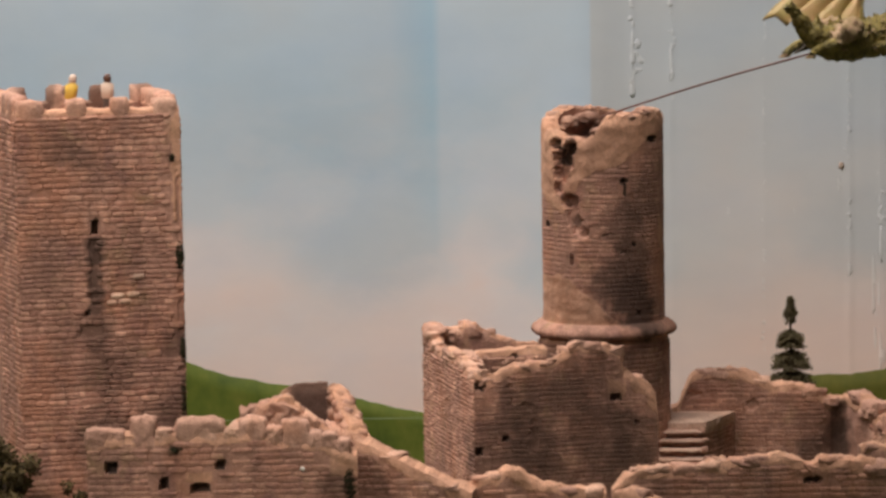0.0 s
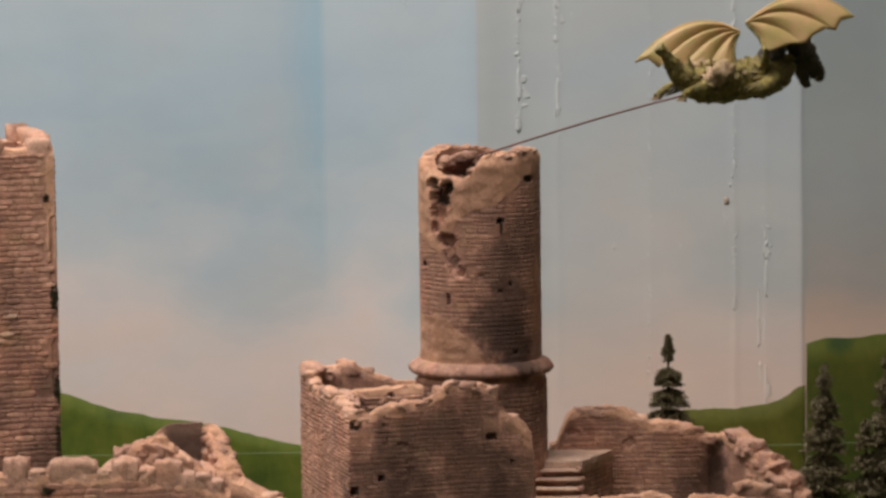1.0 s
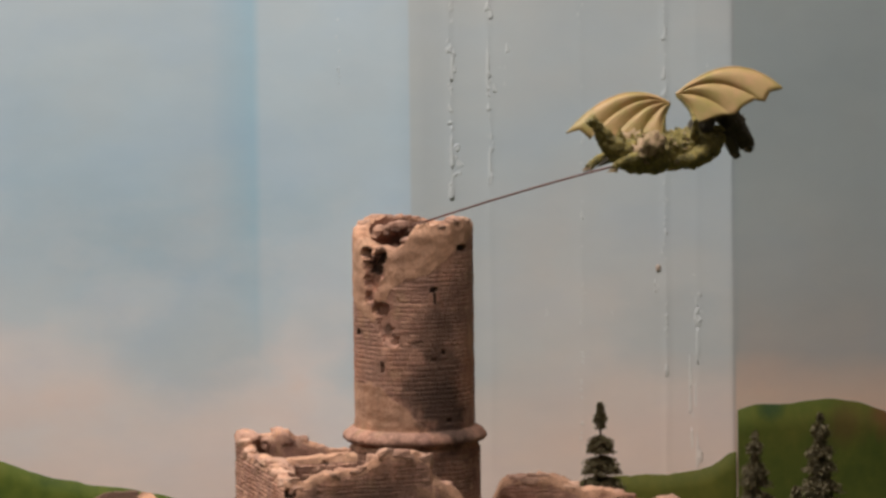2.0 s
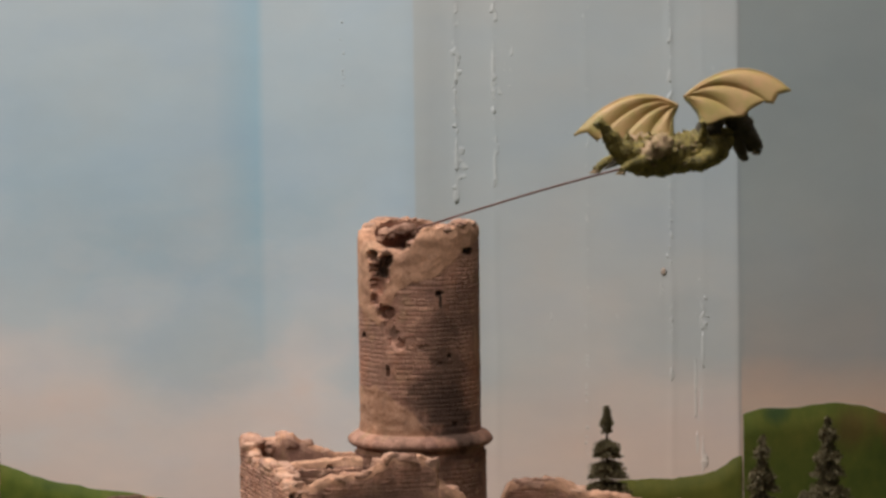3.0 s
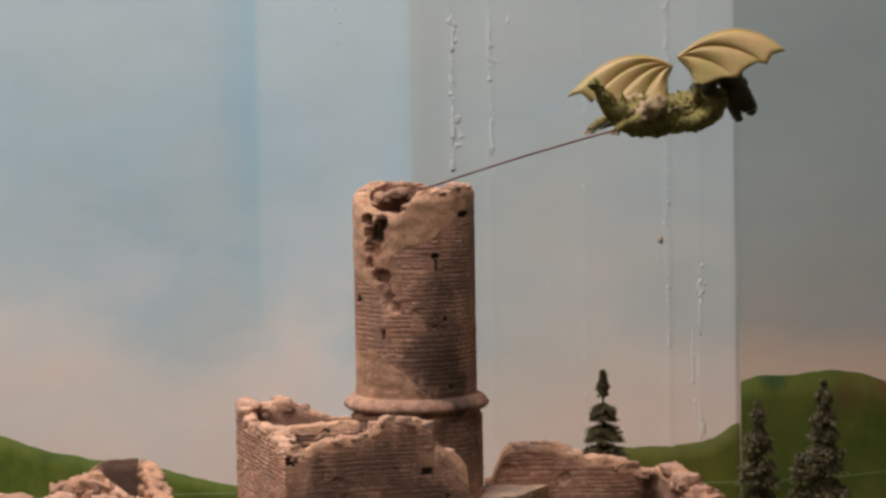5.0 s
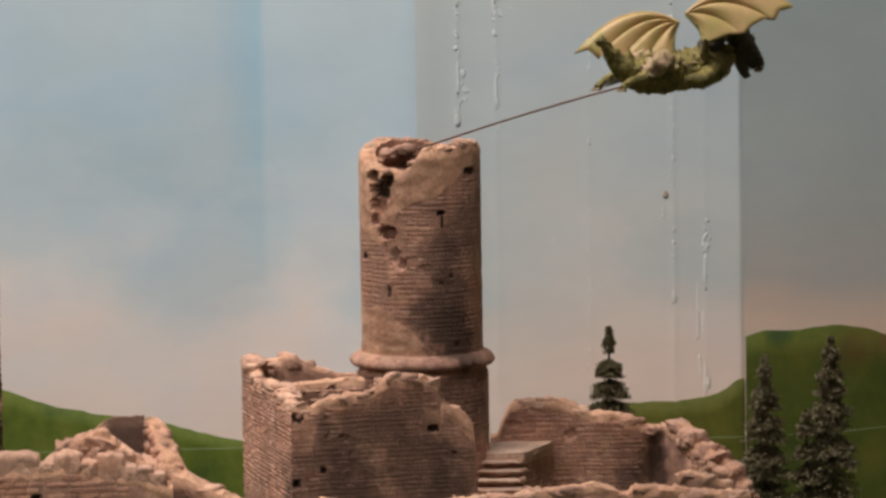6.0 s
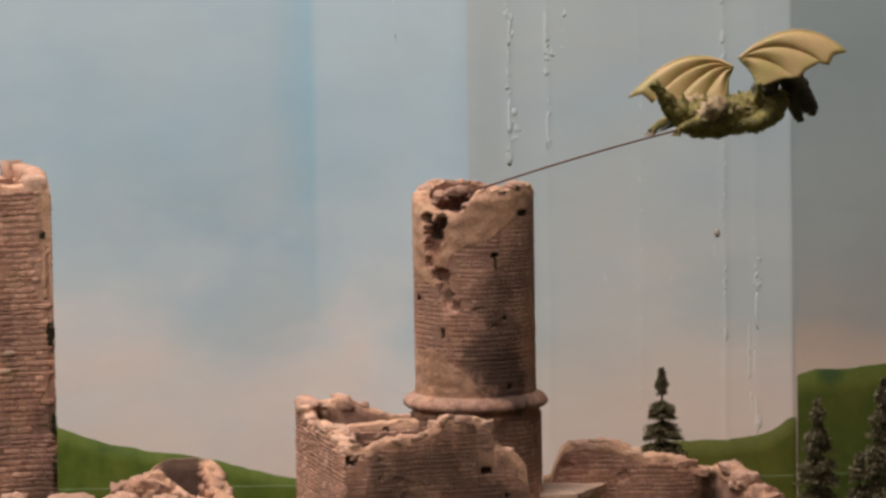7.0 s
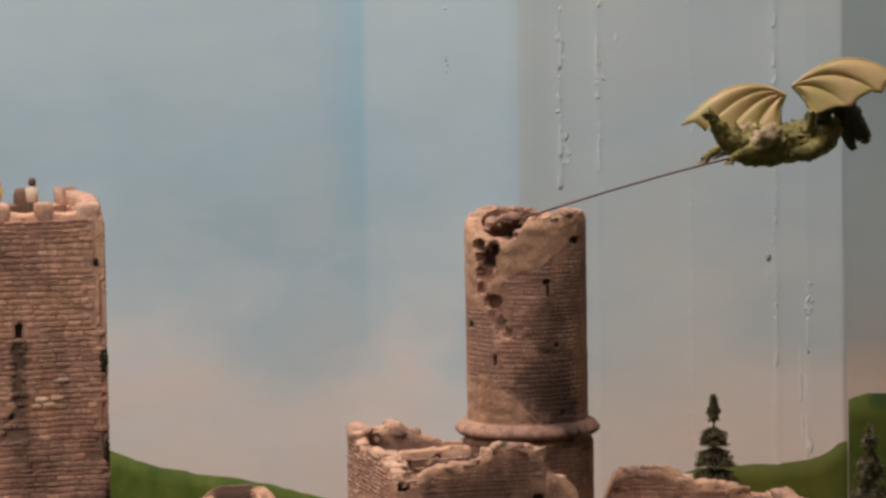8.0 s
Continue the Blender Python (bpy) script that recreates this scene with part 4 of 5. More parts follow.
    for u, z, wd in ((0.0485, 0.2485, 0.0070), (0.0560, 0.2490, 0.0068), (0.0455, 0.2453, 0.0056), (0.0520, 0.2457, 0.0062), (0.0590, 0.2580, 0.0060)):
        part("pale_stone", lump_mesh("pale_stone", PALE, (wd, 0.0022, 0.0027), u * 700, 0.8, 0.12, 2, radians(TURN), front.at(u, z, 0.0)), tower, "single pale stone")
    # moss on the corner
    for u, z, hu, hz, count, seed in ((0.0798, 0.2665, 0.0022, 0.0075, 420, 1), (0.0770, 0.3163, 0.0016, 0.0013, 90, 2), (0.0804, 0.2200, 0.0013, 0.0065, 220, 3), (0.0800, 0.1950, 0.0013, 0.012, 220, 4)):
        moss_patch(tower, front, u, z, hu, hz, count, seed)


square_tower()


def figurine(x, y, colours, label, bend):
    """A tiny painted figure as one plain peg-like shape."""
    bm = bmesh.new()
    z0 = 0.3358
    rings = [(0, 0.0022, 0), (0.008, 0.0024, 0), (0.0085, 0.0030, 1), (0.0150, 0.0034, 1), (0.0162, 0.0014, 1), (0.0166, 0.0018, 2), (0.0185, 0.0021, 2), (0.0205, 0.0012, 2)]
    prev, faces = None, []
    for h, r, mi in rings:
        ring = [bm.verts.new((x + bend * h + r * math.cos(a), y + 0.75 * r * math.sin(a), z0 + h)) for a in [i * math.pi / 6 for i in range(12)]]
        if prev:
            for i in range(12):
                f = bm.faces.new((prev[i], prev[(i + 1) % 12], ring[(i + 1) % 12], ring[i]))
                f.material_index, f.smooth = mi, True
        else:
            bm.faces.new(ring[::-1])
        prev = ring
    top = bm.faces.new(prev)
    top.material_index = 2
    tagged(new("figurine", bm_mesh("figurine", bm, colours)), label, "figurine", "figurines on the tower")


figurine(-0.2705, -0.103, [GREY, YELLOW, CREAM], "tiny figurine in yellow standing on the tower roof", 0.14)
figurine(-0.2510, -0.100, [GREY, CREAM, BROWN], "tiny figurine in cream with dark trousers on the roof", 0.02)


def ruined_keep():
    x0, y0, w, dp = -0.0668, -0.1000, 0.098, 0.114
    keep = empty("ruined_keep", (x0, y0, 0.1), "roofless ruined stone keep with jagged wall tops", "ruin")
    front, left = Flat(x0, y0, TURN), Flat(*along(x0, y0, 0, dp), TURN - 90)
    back = Flat(*along(x0, y0, 0, dp - 0.007), TURN)
    top_f0 = ramp_of([(0, 200.5), (3.5, 201), (6, 198.5), (12, 199.5), (16, 201.5), (22, 203.5), (27, 203.5), (32, 204.8), (40, 205), (44, 205.5), (47, 208.5), (50, 210.5), (53, 212.5), (56, 214.5), (59, 213), (64, 212.5), (70, 211.5), (75, 210), (78, 207.5),
                      (79.5, 199.5), (83, 197.5), (87, 195.5), (91, 192.5), (94, 190), (97, 186), (98, 178)])
    top_f = lambda u: top_f0(u) + 0.0010 * rough(u, 0, 3, 260)
    top_l0 = ramp_of([(0, 212.5), (9, 213), (14, 212), (17, 206.5), (30, 203), (42, 203), (48, 206), (60, 206), (72, 205), (84, 203.5), (96, 201), (109, 200)])
    top_l = lambda u: top_l0(u) + 0.0010 * rough(u, 5, 3, 260)
    top_b0 = ramp_of([(0, 212), (8, 212), (10, 210), (15, 210), (20, 210.5), (22, 213), (28, 213.5), (30, 210.5), (36, 207.5), (41, 205.5), (46, 203.5), (52, 201.5), (68, 200)])
    top_b = lambda u: top_b0(u) + 0.0008 * rough(u, 9, 3, 260)
    top_c0 = ramp_of([(0, 204), (20, 205.5), (40, 206), (50, 205)])
    holes_f = [(0.0165, 0.1668, 0.0032, 0.0032, 0.005), (0.0020, 0.1610, 0.0044, 0.0050, 0.006), (0.0030, 0.1945, 0.0060, 0.0050, 0.006), (0.0755, 0.1855, 0.0064, 0.0036, 0.005), (0.086, 0.172, 0.002, 0.002, 0.004)]

    def carve_f(u, z):
        return max(blob(u, z, 0.019, 0.190, 0.0009, 0.009, 0.0008), blob(u, z, 0.028, 0.183, 0.0030, 0.0022, 0.0008), blob(u, z, 0.031, 0.167, 0.0024, 0.010, 0.0006))

    def plaster_f(u, z):
        q = 0.003 * rough(u, z, 8, 110)
        return u > 0.083 + q and z > top_f(u) - 0.010 + 2 * q or z > top_f(u) - 0.0035 + q * 0.5 or (0.0705 < u < 0.0805 and 0.1875 < z < 0.1950 + q)

    shell("front_wall", keep, front, 0.0004, w, 0.09, top_f, 0.0075, carve_f, plaster_f, holes_f, res=0.001, crumble=0.0010)
    shell("left_wall", keep, left, 0.0004, dp - 0.0072, 0.09, top_l, 0.0075, None, None, [(0.022, 0.2035, 0.004, 0.006, 0.005)], res=0.0012, crumble=0.0010)
    shell("back_wall", keep, back, 0.001, 0.074, 0.09, top_b, 0.007, None, None, (), res=0.0016, crumble=0.0010)
    cross = Flat(*along(x0, y0, 0.006, 0.050), TURN - 2)
    shell("cross_wall", keep, cross, 0.0, 0.046, 0.09, top_c0, 0.010, None, None, [(0.0285, 0.2015, 0.0030, 0.0032, 0.004)], res=0.0014, crumble=0.0008)
    course(keep, front, 0.0, w, 0.135, top_f, 0.00235, 0.0056, carve_f, plaster_f, holes_f, seed=31, proud=0.00016)
    course(keep, left, 0.0, dp + 0.0003, 0.135, top_l, 0.00235, 0.0046, None, None, [(0.022, 0.2035, 0.004, 0.006, 0.005)], seed=32, proud=0.00042)
    course(keep, cross, 0.0, 0.046, 0.18, top_c0, 0.0024, 0.005, None, None, (), seed=33, proud=0.0004)
    for face, u, z, off, size, seed in ((left, 0.066, 0.2030, -0.0085, (0.034, 0.017, 0.0085), 4), (left, 0.009, 0.2105, -0.0055, (0.017, 0.013, 0.0085), 9), (front, 0.0040, 0.1995, -0.0048, (0.0105, 0.011, 0.0075), 12), (left, 0.088, 0.2005, -0.0065, (0.022, 0.013, 0.007), 14),
                                        (back, 0.0145, 0.2070, -0.0045, (0.014, 0.012, 0.009), 17), (back, 0.025, 0.2105, -0.0035, (0.011, 0.010, 0.009), 21), (front, 0.056, 0.2128, -0.004, (0.011, 0.009, 0.007), 25)):
        t, _ = face.axes(u)
        part("coping_stone", lump_mesh("coping_stone", RUBBLE, size, seed, 0.92, 0.26, 4, math.atan2(t.y, t.x), face.at(u, z, off), 2.6), keep)
    coping(keep, front, 0.001, w - 0.002, top_f, 0.0075, 41, 0.0062)
    coping(keep, left, 0.001, dp, top_l, 0.0075, 42, 0.0064)
    coping(keep, back, 0.002, 0.06, top_b, 0.007, 43, 0.0064, 0.6)
    coping(keep, cross, 0.001, 0.046, top_c0, 0.008, 44, 0.006, 0.3, lift=-0.002)


ruined_keep()


def gatehouse():
    """The battlemented front wall and the broken corner turret behind it."""
    x0, y0 = -0.2495, -0.2060
    house = empty("gatehouse", (x0, y0, 0.1), "low battlemented front wall of model stone with square holes", "ruin")
    front = Flat(x0, y0, 4)
    w = 0.1300
    top = ramp_of([(0, 182), (4, 184.5), (10, 186), (40, 186.5), (85, 186), (95, 183.5), (105, 183), (114, 181), (122, 178), (130, 174)])
    holes = [(0.0115, 0.1712, 0.0062, 0.0054, 0.006), (0.0640, 0.1715, 0.0046, 0.0042, 0.006), (0.0368, 0.1628, 0.0038, 0.0056, 0.006), (0.0540, 0.1602, 0.0094, 0.0044, 0.006)]

    def plaster(u, z):
        q = 0.003 * rough(u, z, 2, 120)
        return z > top(u) - 0.004 + q or (u > 0.117 + q and z > 0.165) or (0.047 < u < 0.06 and 0.1635 < z < 0.168)

    shell("front_wall", house, front, 0.0, w, 0.09, top, 0.012, None, plaster, holes, res=0.001, crumble=0.0020)
    course(house, front, 0.0, w, 0.145, top, 0.0031, 0.0082, None, plaster, holes, seed=51, proud=0.00032)
    side = Flat(*(front.at(0, 0, 0).xy + Vector((-0.004, 0.040))), -82)
    shell("side_wall", house, side, 0.0, 0.039, 0.09, lambda u: 0.180, 0.008, res=0.002)
    rnd = random.Random(14)
    for u, wd, h in ((0.0055, 13, 8), (0.0135, 9, 5), (0.0275, 13, 15), (0.0370, 9, 5), (0.0545, 25, 13), (0.0700, 9, 5), (0.0800, 14, 13), (0.0900, 10, 8), (0.1005, 14, 15.5), (0.1090, 10, 8),
                     (0.115, 12, 9), (0.122, 10, 8)):
        me = lump_mesh("merlon", RUBBLE, (wd * 1.02 * MM, 0.0104, h * 1.45 * MM), rnd.random() * 60, 0.66, 0.148, 4, radians(4) + rnd.uniform(-0.08, 0.08), front.at(u, top(u) - h * 0.10 * MM, -0.0052), 2.6)
        part("merlon", me, house, "worn rounded merlon")
    moss_patch(house, front, 0.1262, 0.1600, 0.0028, 0.0085, 520, 5)
    moss_patch(house, front, 0.0420, 0.1790, 0.004, 0.002, 130, 6)
    part("chip", lump_mesh("chip", WHITE, (0.0024, 0.0008, 0.0030), 3, 0.5, 0.3, 1, 0.4, front.at(0.1035, 0.1688, 0.0012)), house, "small white paint chip on the stones")

    turret = empty("broken_turret", (-0.15, -0.16, 0.1), "broken hollow corner turret with rubble slopes", "ruin")
    bk = Flat(-0.1675, -0.136, 4)
    tb = ramp_of([(0, 190), (5, 195.5), (9, 198.8), (13, 200.3), (29, 200.8)])
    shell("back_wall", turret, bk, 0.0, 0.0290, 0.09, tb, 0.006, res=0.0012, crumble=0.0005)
    rt = Flat(-0.1390, -0.137, -62)
    tr = ramp_of([(0, 199.5), (5, 198.5), (9, 196), (13, 192), (19, 187.5), (26, 182.5), (33, 178), (40, 175)])
    shell("right_wall", turret, rt, 0.0, 0.040, 0.09, tr, 0.0095, res=0.0012, crumble=0.0016)
    scatter_rubble(turret, rt, 0.002, 0.039, tr, 0.0095, 46, 61)
    fr = Flat(-0.183, -0.163, 2)
    tf = ramp_of([(0, 183), (6, 187), (10, 191), (14, 193.5), (18, 196), (22, 195), (28, 195), (32, 192), (37, 187), (44, 184), (54, 179), (60, 176)])
    shell("rubble_wall", turret, fr, 0.0, 0.056, 0.09, tf, 0.012, res=0.0011, crumble=0.0028)
    for i, (u, z, s) in enumerate(((0.003, 185, 9), (0.009, 190, 9), (0.0155, 194.5, 8), (0.013, 186.5, 11), (0.0215, 194.0, 9), (0.020, 187, 9), (0.0275, 192.5, 11), (0.029, 186, 10), (0.036, 187, 9), (0.041, 184, 8),
                                   (0.048, 181, 9), (0.054, 178, 9))):
        part("rubble_stone", lump_mesh("rubble_stone", RUBBLE, (s * 1.55 * MM, 0.016, s * 1.7 * MM), i * 2.3, 0.82, 0.34, 4, 0.12 * (i % 5 - 2), fr.at(u, (z - 1.4 - 0.3 * s) * MM, -0.0065), 2.4), turret)


gatehouse()


def curtain(name, x, y, degrees, length, heights, thick, label, seed, row=0.0029, stone=0.0068, cop=0.8, size=(0.0085, 0.0046), holes=()):
    """A low broken curtain wall."""
    wall = empty(name, (x, y, 0.1), label, "wall")
    face = Flat(x, y, degrees)
    t0 = ramp_of(heights)
    top = lambda u: t0(u) + 0.0010 * rough(u, seed, 0, 200)
    pl = lambda u, z: z > top(u) - 0.0045 + 0.003 * rough(u, z, seed, 120)
    shell("wall_body", wall, face, 0.0, length, 0.085, top, thick, None, pl, holes, res=0.0012, crumble=0.0014)
    course(wall, face, 0.0, length, 0.135, top, row, stone, None, pl, holes, seed=seed, proud=0.00028)
    coping(wall, face, 0.001, length - 0.001, top, thick, seed + 1, size[0] * 0.95, cop, size)
    return wall


curtain("curtain_wall", -0.1225, -0.176, -8, 0.058, [(0, 179), (10, 175), (24, 168.5), (36, 162.5), (48, 157), (58, 154)], 0.017, "low sloping curtain wall with a pale crumbled top", 71, cop=0.55, size=(0.0085, 0.0028))
curtain("curtain_wall", -0.0700, -0.172, 2, 0.070, [(0, 153), (8, 158), (18, 161.5), (28, 163), (32, 159), (40, 155), (55, 153.5), (70, 151)], 0.010, "low broken curtain wall with a humped top", 73)
curtain("curtain_wall", 0.0030, -0.170, 4, 0.160, [(0, 152), (6, 158), (16, 162.5), (30, 162), (60, 166), (85, 167.5), (92, 165), (98, 163), (104, 166), (115, 165), (130, 163), (160, 161)], 0.010,
        "long low curtain wall of model stone, crumbled top", 75, holes=[(0.0985, 0.1555, 0.0085, 0.003, 0.005)])
curtain("curtain_wall", 0.0035, -0.205, -28, 0.036, [(0, 157), (8, 158.5), (18, 156), (28, 150), (36, 143)], 0.010, "short rubble spur standing before the long wall", 77)


def hall_ruin():
    """The ruined hall behind: a back wall, a return wall with rubble, a stair up to a landing."""
    hall = empty("ruined_hall", (0.08, 0.03, 0.1), "ruined hall wall with a jagged top and dark niche", "ruin")
    bk = Flat(0.0365, 0.030, 0)
    t0 = ramp_of([(0, 163), (4, 165), (7, 172), (10, 179), (12, 181.5), (15, 182.5), (22, 183), (32, 184), (40, 183), (47, 181), (52, 178), (56, 175), (60, 175.5), (66, 176), (72, 174.5), (80, 171), (86, 168), (92, 167)])
    top = lambda u: t0(u) + 0.0010 * rough(u, 2, 0, 220)
    pl = lambda u, z: z > top(u) - 0.004 + 0.004 * rough(u, z, 5, 110)
    cv = lambda u, z: max(blob(u, z, 0.044, 0.165, 0.003, 0.003, 0.0012), blob(u, z, 0.012, 0.171, 0.004, 0.002, 0.0012), 0.0046 * math.exp(-((u - 0.0905) / 0.0055) ** 2) * min(1.0, max(0.0, (0.1680 - z) / 0.022)))
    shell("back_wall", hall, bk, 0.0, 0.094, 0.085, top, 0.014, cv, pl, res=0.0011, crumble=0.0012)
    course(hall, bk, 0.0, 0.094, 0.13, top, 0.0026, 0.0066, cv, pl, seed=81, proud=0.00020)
    coping(hall, bk, 0.014, 0.092, top, 0.009, 82, 0.0075, 0.7, (0.0085, 0.0040))
    rt = Flat(0.1290, 0.0340, -58)
    t1 = ramp_of([(0, 168), (6, 169.5), (14, 170), (22, 168), (28, 164.5), (35, 161.5), (42, 160), (50, 158), (58, 153.5), (65, 149), (71, 144), (76, 138)])
    top1 = lambda u: t1(u) + 0.0012 * rough(u, 7, 0, 220)
    pl1 = lambda u, z: z > top1(u) - 0.006 + 0.006 * rough(u, z, 9, 110)
    h1 = [(0.041, 0.1535, 0.0035, 0.003, 0.004), (0.055, 0.146, 0.003, 0.004, 0.004)]
    shell("return_wall", hall, rt, 0.0, 0.078, 0.085, top1, 0.010, None, pl1, h1, res=0.0012, crumble=0.0018)
    course(hall, rt, 0.026, 0.078, 0.13, top1, 0.0027, 0.006, None, pl1, h1, seed=83, proud=0.00045)
    scatter_rubble(hall, rt, 0.016, 0.077, top1, 0.010, 30, 84, 0.0045, 0.0085)
    rnd = random.Random(19)
    for u, drop, w, h in ((0.012, 0.002, 15, 9), (0.026, 0.003, 17, 12), (0.026, 0.014, 14, 14), (0.038, 0.003, 16, 11), (0.037, 0.013, 15, 13), (0.049, 0.003, 15, 11), (0.050, 0.012, 14, 11), (0.061, 0.003, 15, 12), (0.060, 0.013, 14, 12), (0.071, 0.004, 14, 12)):
        part("rubble_stone", lump_mesh("rubble_stone", RUBBLE, (w * MM, 0.0125 + rnd.uniform(0, 0.002), h * MM), rnd.random() * 40, 0.86, 0.24, 4, radians(-58) + rnd.uniform(-0.15, 0.15), rt.at(u, top1(u) - drop, -0.0052), 2.2), hall)
    low = Flat(0.1330, -0.055, 8)
    t2 = ramp_of([(0, 154), (8, 155.5), (20, 152), (30, 148)])
    shell("low_wall", hall, low, 0.0, 0.030, 0.085, t2, 0.010, res=0.0013, crumble=0.0014)
    coping(hall, low, 0.001, 0.03, t2, 0.010, 85, 0.0075, 0.9, (0.008, 0.0046))

    stair = empty("stone_stair", (0.045, 0.0, 0.1), "small worn stone stair rising to a landing", "stair")
    rnd = random.Random(17)
    for i in range(7):
        z1 = 0.1578 - i * 0.0041
        y1 = -0.0100 - i * 0.0058
        tread = slab_mesh("step", [(0.0285, y1 - 0.0074), (0.0535 - 0.0006 * i, y1 - 0.0070), (0.0535, y1 + 0.0040), (0.0285, y1 + 0.0040)], z1 - 0.0013, z1, PALE, i)
        riser = slab_mesh("riser", [(0.0290, y1 - 0.0034), (0.0526, y1 - 0.0034), (0.0526, y1 + 0.0020), (0.0290, y1 + 0.0020)], z1 - 0.0056, z1 - 0.0012, MORTAR, i + 9)
        owner = part("step", tread, stair, "worn pale tread")
        part("riser", riser, owner, "dark riser")
        for _ in range(2):
            e = rnd.uniform(0.0022, 0.0042)
            part("rubble_stone", lump_mesh("rubble_stone", RUBBLE, (e * 1.2, e, e), rnd.random() * 30, 0.6, 0.3, 2, rnd.uniform(0, 3), (0.0520 + rnd.uniform(-0.001, 0.002), y1 - 0.0055, z1 - 0.0002), 1.8), stair)
    flank = Flat(0.0535, -0.0095, 66)
    t3 = ramp_of([(0, 157.5), (20, 158.5), (44, 159.5)])
    shell("flank_wall", stair, flank, 0.0, 0.042, 0.085, t3, 0.005, res=0.0013, crumble=0.0006)
    course(stair, flank, 0.0, 0.042, 0.13, t3, 0.0026, 0.005, seed=86, proud=0.0003)
    part("landing", slab_mesh("landing", [(0.0285, -0.0115), (0.0540, -0.0110), (0.0712, 0.0290), (0.0285, 0.0290)], 0.1550, 0.1620, PALE, 40), stair, "flat worn pale landing")


hall_ruin()


# ---- trees ----
def conifer(x, y, tip, base, tiers, seed, pale, label):
    """A model fir: trunk, and tiers of drooping twigs set with small needle blades."""
    rnd = random.Random(seed)
    tree = empty("conifer", (x, y, base), label, "tree", "model conifers")
    bm = bmesh.new()
    prev = None
    for i in range(13):
        f = i / 12
        r = 0.0026 * (1 - f) + 0.0003
        z = base + (tip - base) * f
        ring = [bm.verts.new((x + r * math.cos(a) + 0.0004 * rough(f, seed, 0, 6), y + r * math.sin(a), z)) for a in [j * math.pi / 4 for j in range(8)]]
        if prev:
            for j in range(8):
                bm.faces.new((prev[j], prev[(j + 1) % 8], ring[(j + 1) % 8], ring[j]))
        prev = ring
    bm.faces.new(prev)
    part("trunk", bm_mesh("trunk", bm, BARK, True), tree)
    verts, faces, index = [], [], []

    def blade(p, d, length, width):
        side = d.cross(Vector((rnd.uniform(-1, 1), rnd.uniform(-1, 1), rnd.uniform(-1, 1)))).normalized() * width
        k = len(verts)
        verts.extend((p - d * length * 0.15, p + d * length * 0.5 + side, p + d * length, p + d * length * 0.5 - side))
        faces.append((k, k + 1, k + 2, k + 3))
        index.append(1 if rnd.random() < pale else 0)

    for zt, zb, r0, count in tiers:
        for _ in range(count):
            a, f = rnd.uniform(0, 2 * math.pi), rnd.random()
            reach = r0 * MM * (0.72 + 0.28 * f) * rnd.uniform(0.72, 1.15)
            z = (zt + (zb - zt) * f) * MM
            out = Vector((math.cos(a), math.sin(a), 0))
            root = Vector((x, y, z + 0.0012))
            n = 11
            for i in range(n):
                g = (i + 0.5) / n
                p = root + out * reach * g - Vector((0, 0, 0.0030 * g * g - 0.0014 * max(0, g - 0.75) * 4))
                for _ in range(4):
                    d = (out * rnd.uniform(0.1, 1.0) + Vector((rnd.gauss(0, 0.6), rnd.gauss(0, 0.6), rnd.gauss(0.1, 0.5)))).normalized()
                    blade(p + Vector((rnd.gauss(0, 0.0004), rnd.gauss(0, 0.0004), rnd.gauss(0, 0.0004))), d, rnd.uniform(0.0009, 0.0018), rnd.uniform(0.00028, 0.0005))
    me = mesh_of("crown", verts, faces, [NEEDLES, NEEDLES_PALE], index)
    part("crown", me, tree, "tiered crown of small needles")
    return tree


conifer(0.1040, 0.073, 0.2195, 0.085, [(218, 213, 1.6, 12), (213, 208.5, 3.4, 34), (207, 205, 2.6, 14), (199, 194.5, 7.6, 70), (194, 191, 8.4, 60), (187.5, 183, 10.5, 90), (183, 179, 12.0, 90), (176, 170, 14.5, 130),
                                             (166, 161, 15.5, 110), (155, 148, 17, 110), (143, 132, 18, 110)], 91, 0.04, "slim dark green model fir with clear tiers")
conifer(0.1848, 0.004, 0.2105, 0.085, [(210, 206, 1.6, 10), (204, 198, 4.6, 50), (192, 187, 7.6, 70), (187, 181, 9.0, 70), (176, 170, 11.5, 100), (169, 163, 12.5, 90), (157, 151, 15, 110), (150, 144, 16, 100),
                                             (139, 126, 18, 130), (197, 193, 4.0, 16), (181, 177, 6.5, 20), (162, 158, 8.5, 26), (143, 140, 11, 30)], 92, 0.28, "grey-green model fir with pale frosted twigs")
conifer(0.2202, 0.002, 0.2205, 0.085, [(220, 216, 1.8, 12), (214, 208, 5.2, 55), (202, 196, 8.4, 80), (195, 189, 9.0, 80), (184, 177, 12, 110), (176, 170, 12.5, 100), (163, 156, 16, 130), (155, 149, 17, 120),
                                             (142, 126, 20, 140), (207, 203, 4.5, 16), (188, 185, 7, 22), (169, 164, 9.5, 28), (148, 143, 12.5, 32)], 93, 0.28, "tall grey-green model fir with pale frosted twigs")
conifer(0.2065, -0.004, 0.1800, 0.085, [(180, 176, 3.0, 24), (173, 167, 6.5, 60), (161, 155, 9.0, 80), (149, 142, 11.5, 90), (136, 126, 13, 100)], 94, 0.4, "smaller pale frosted model fir among taller firs")


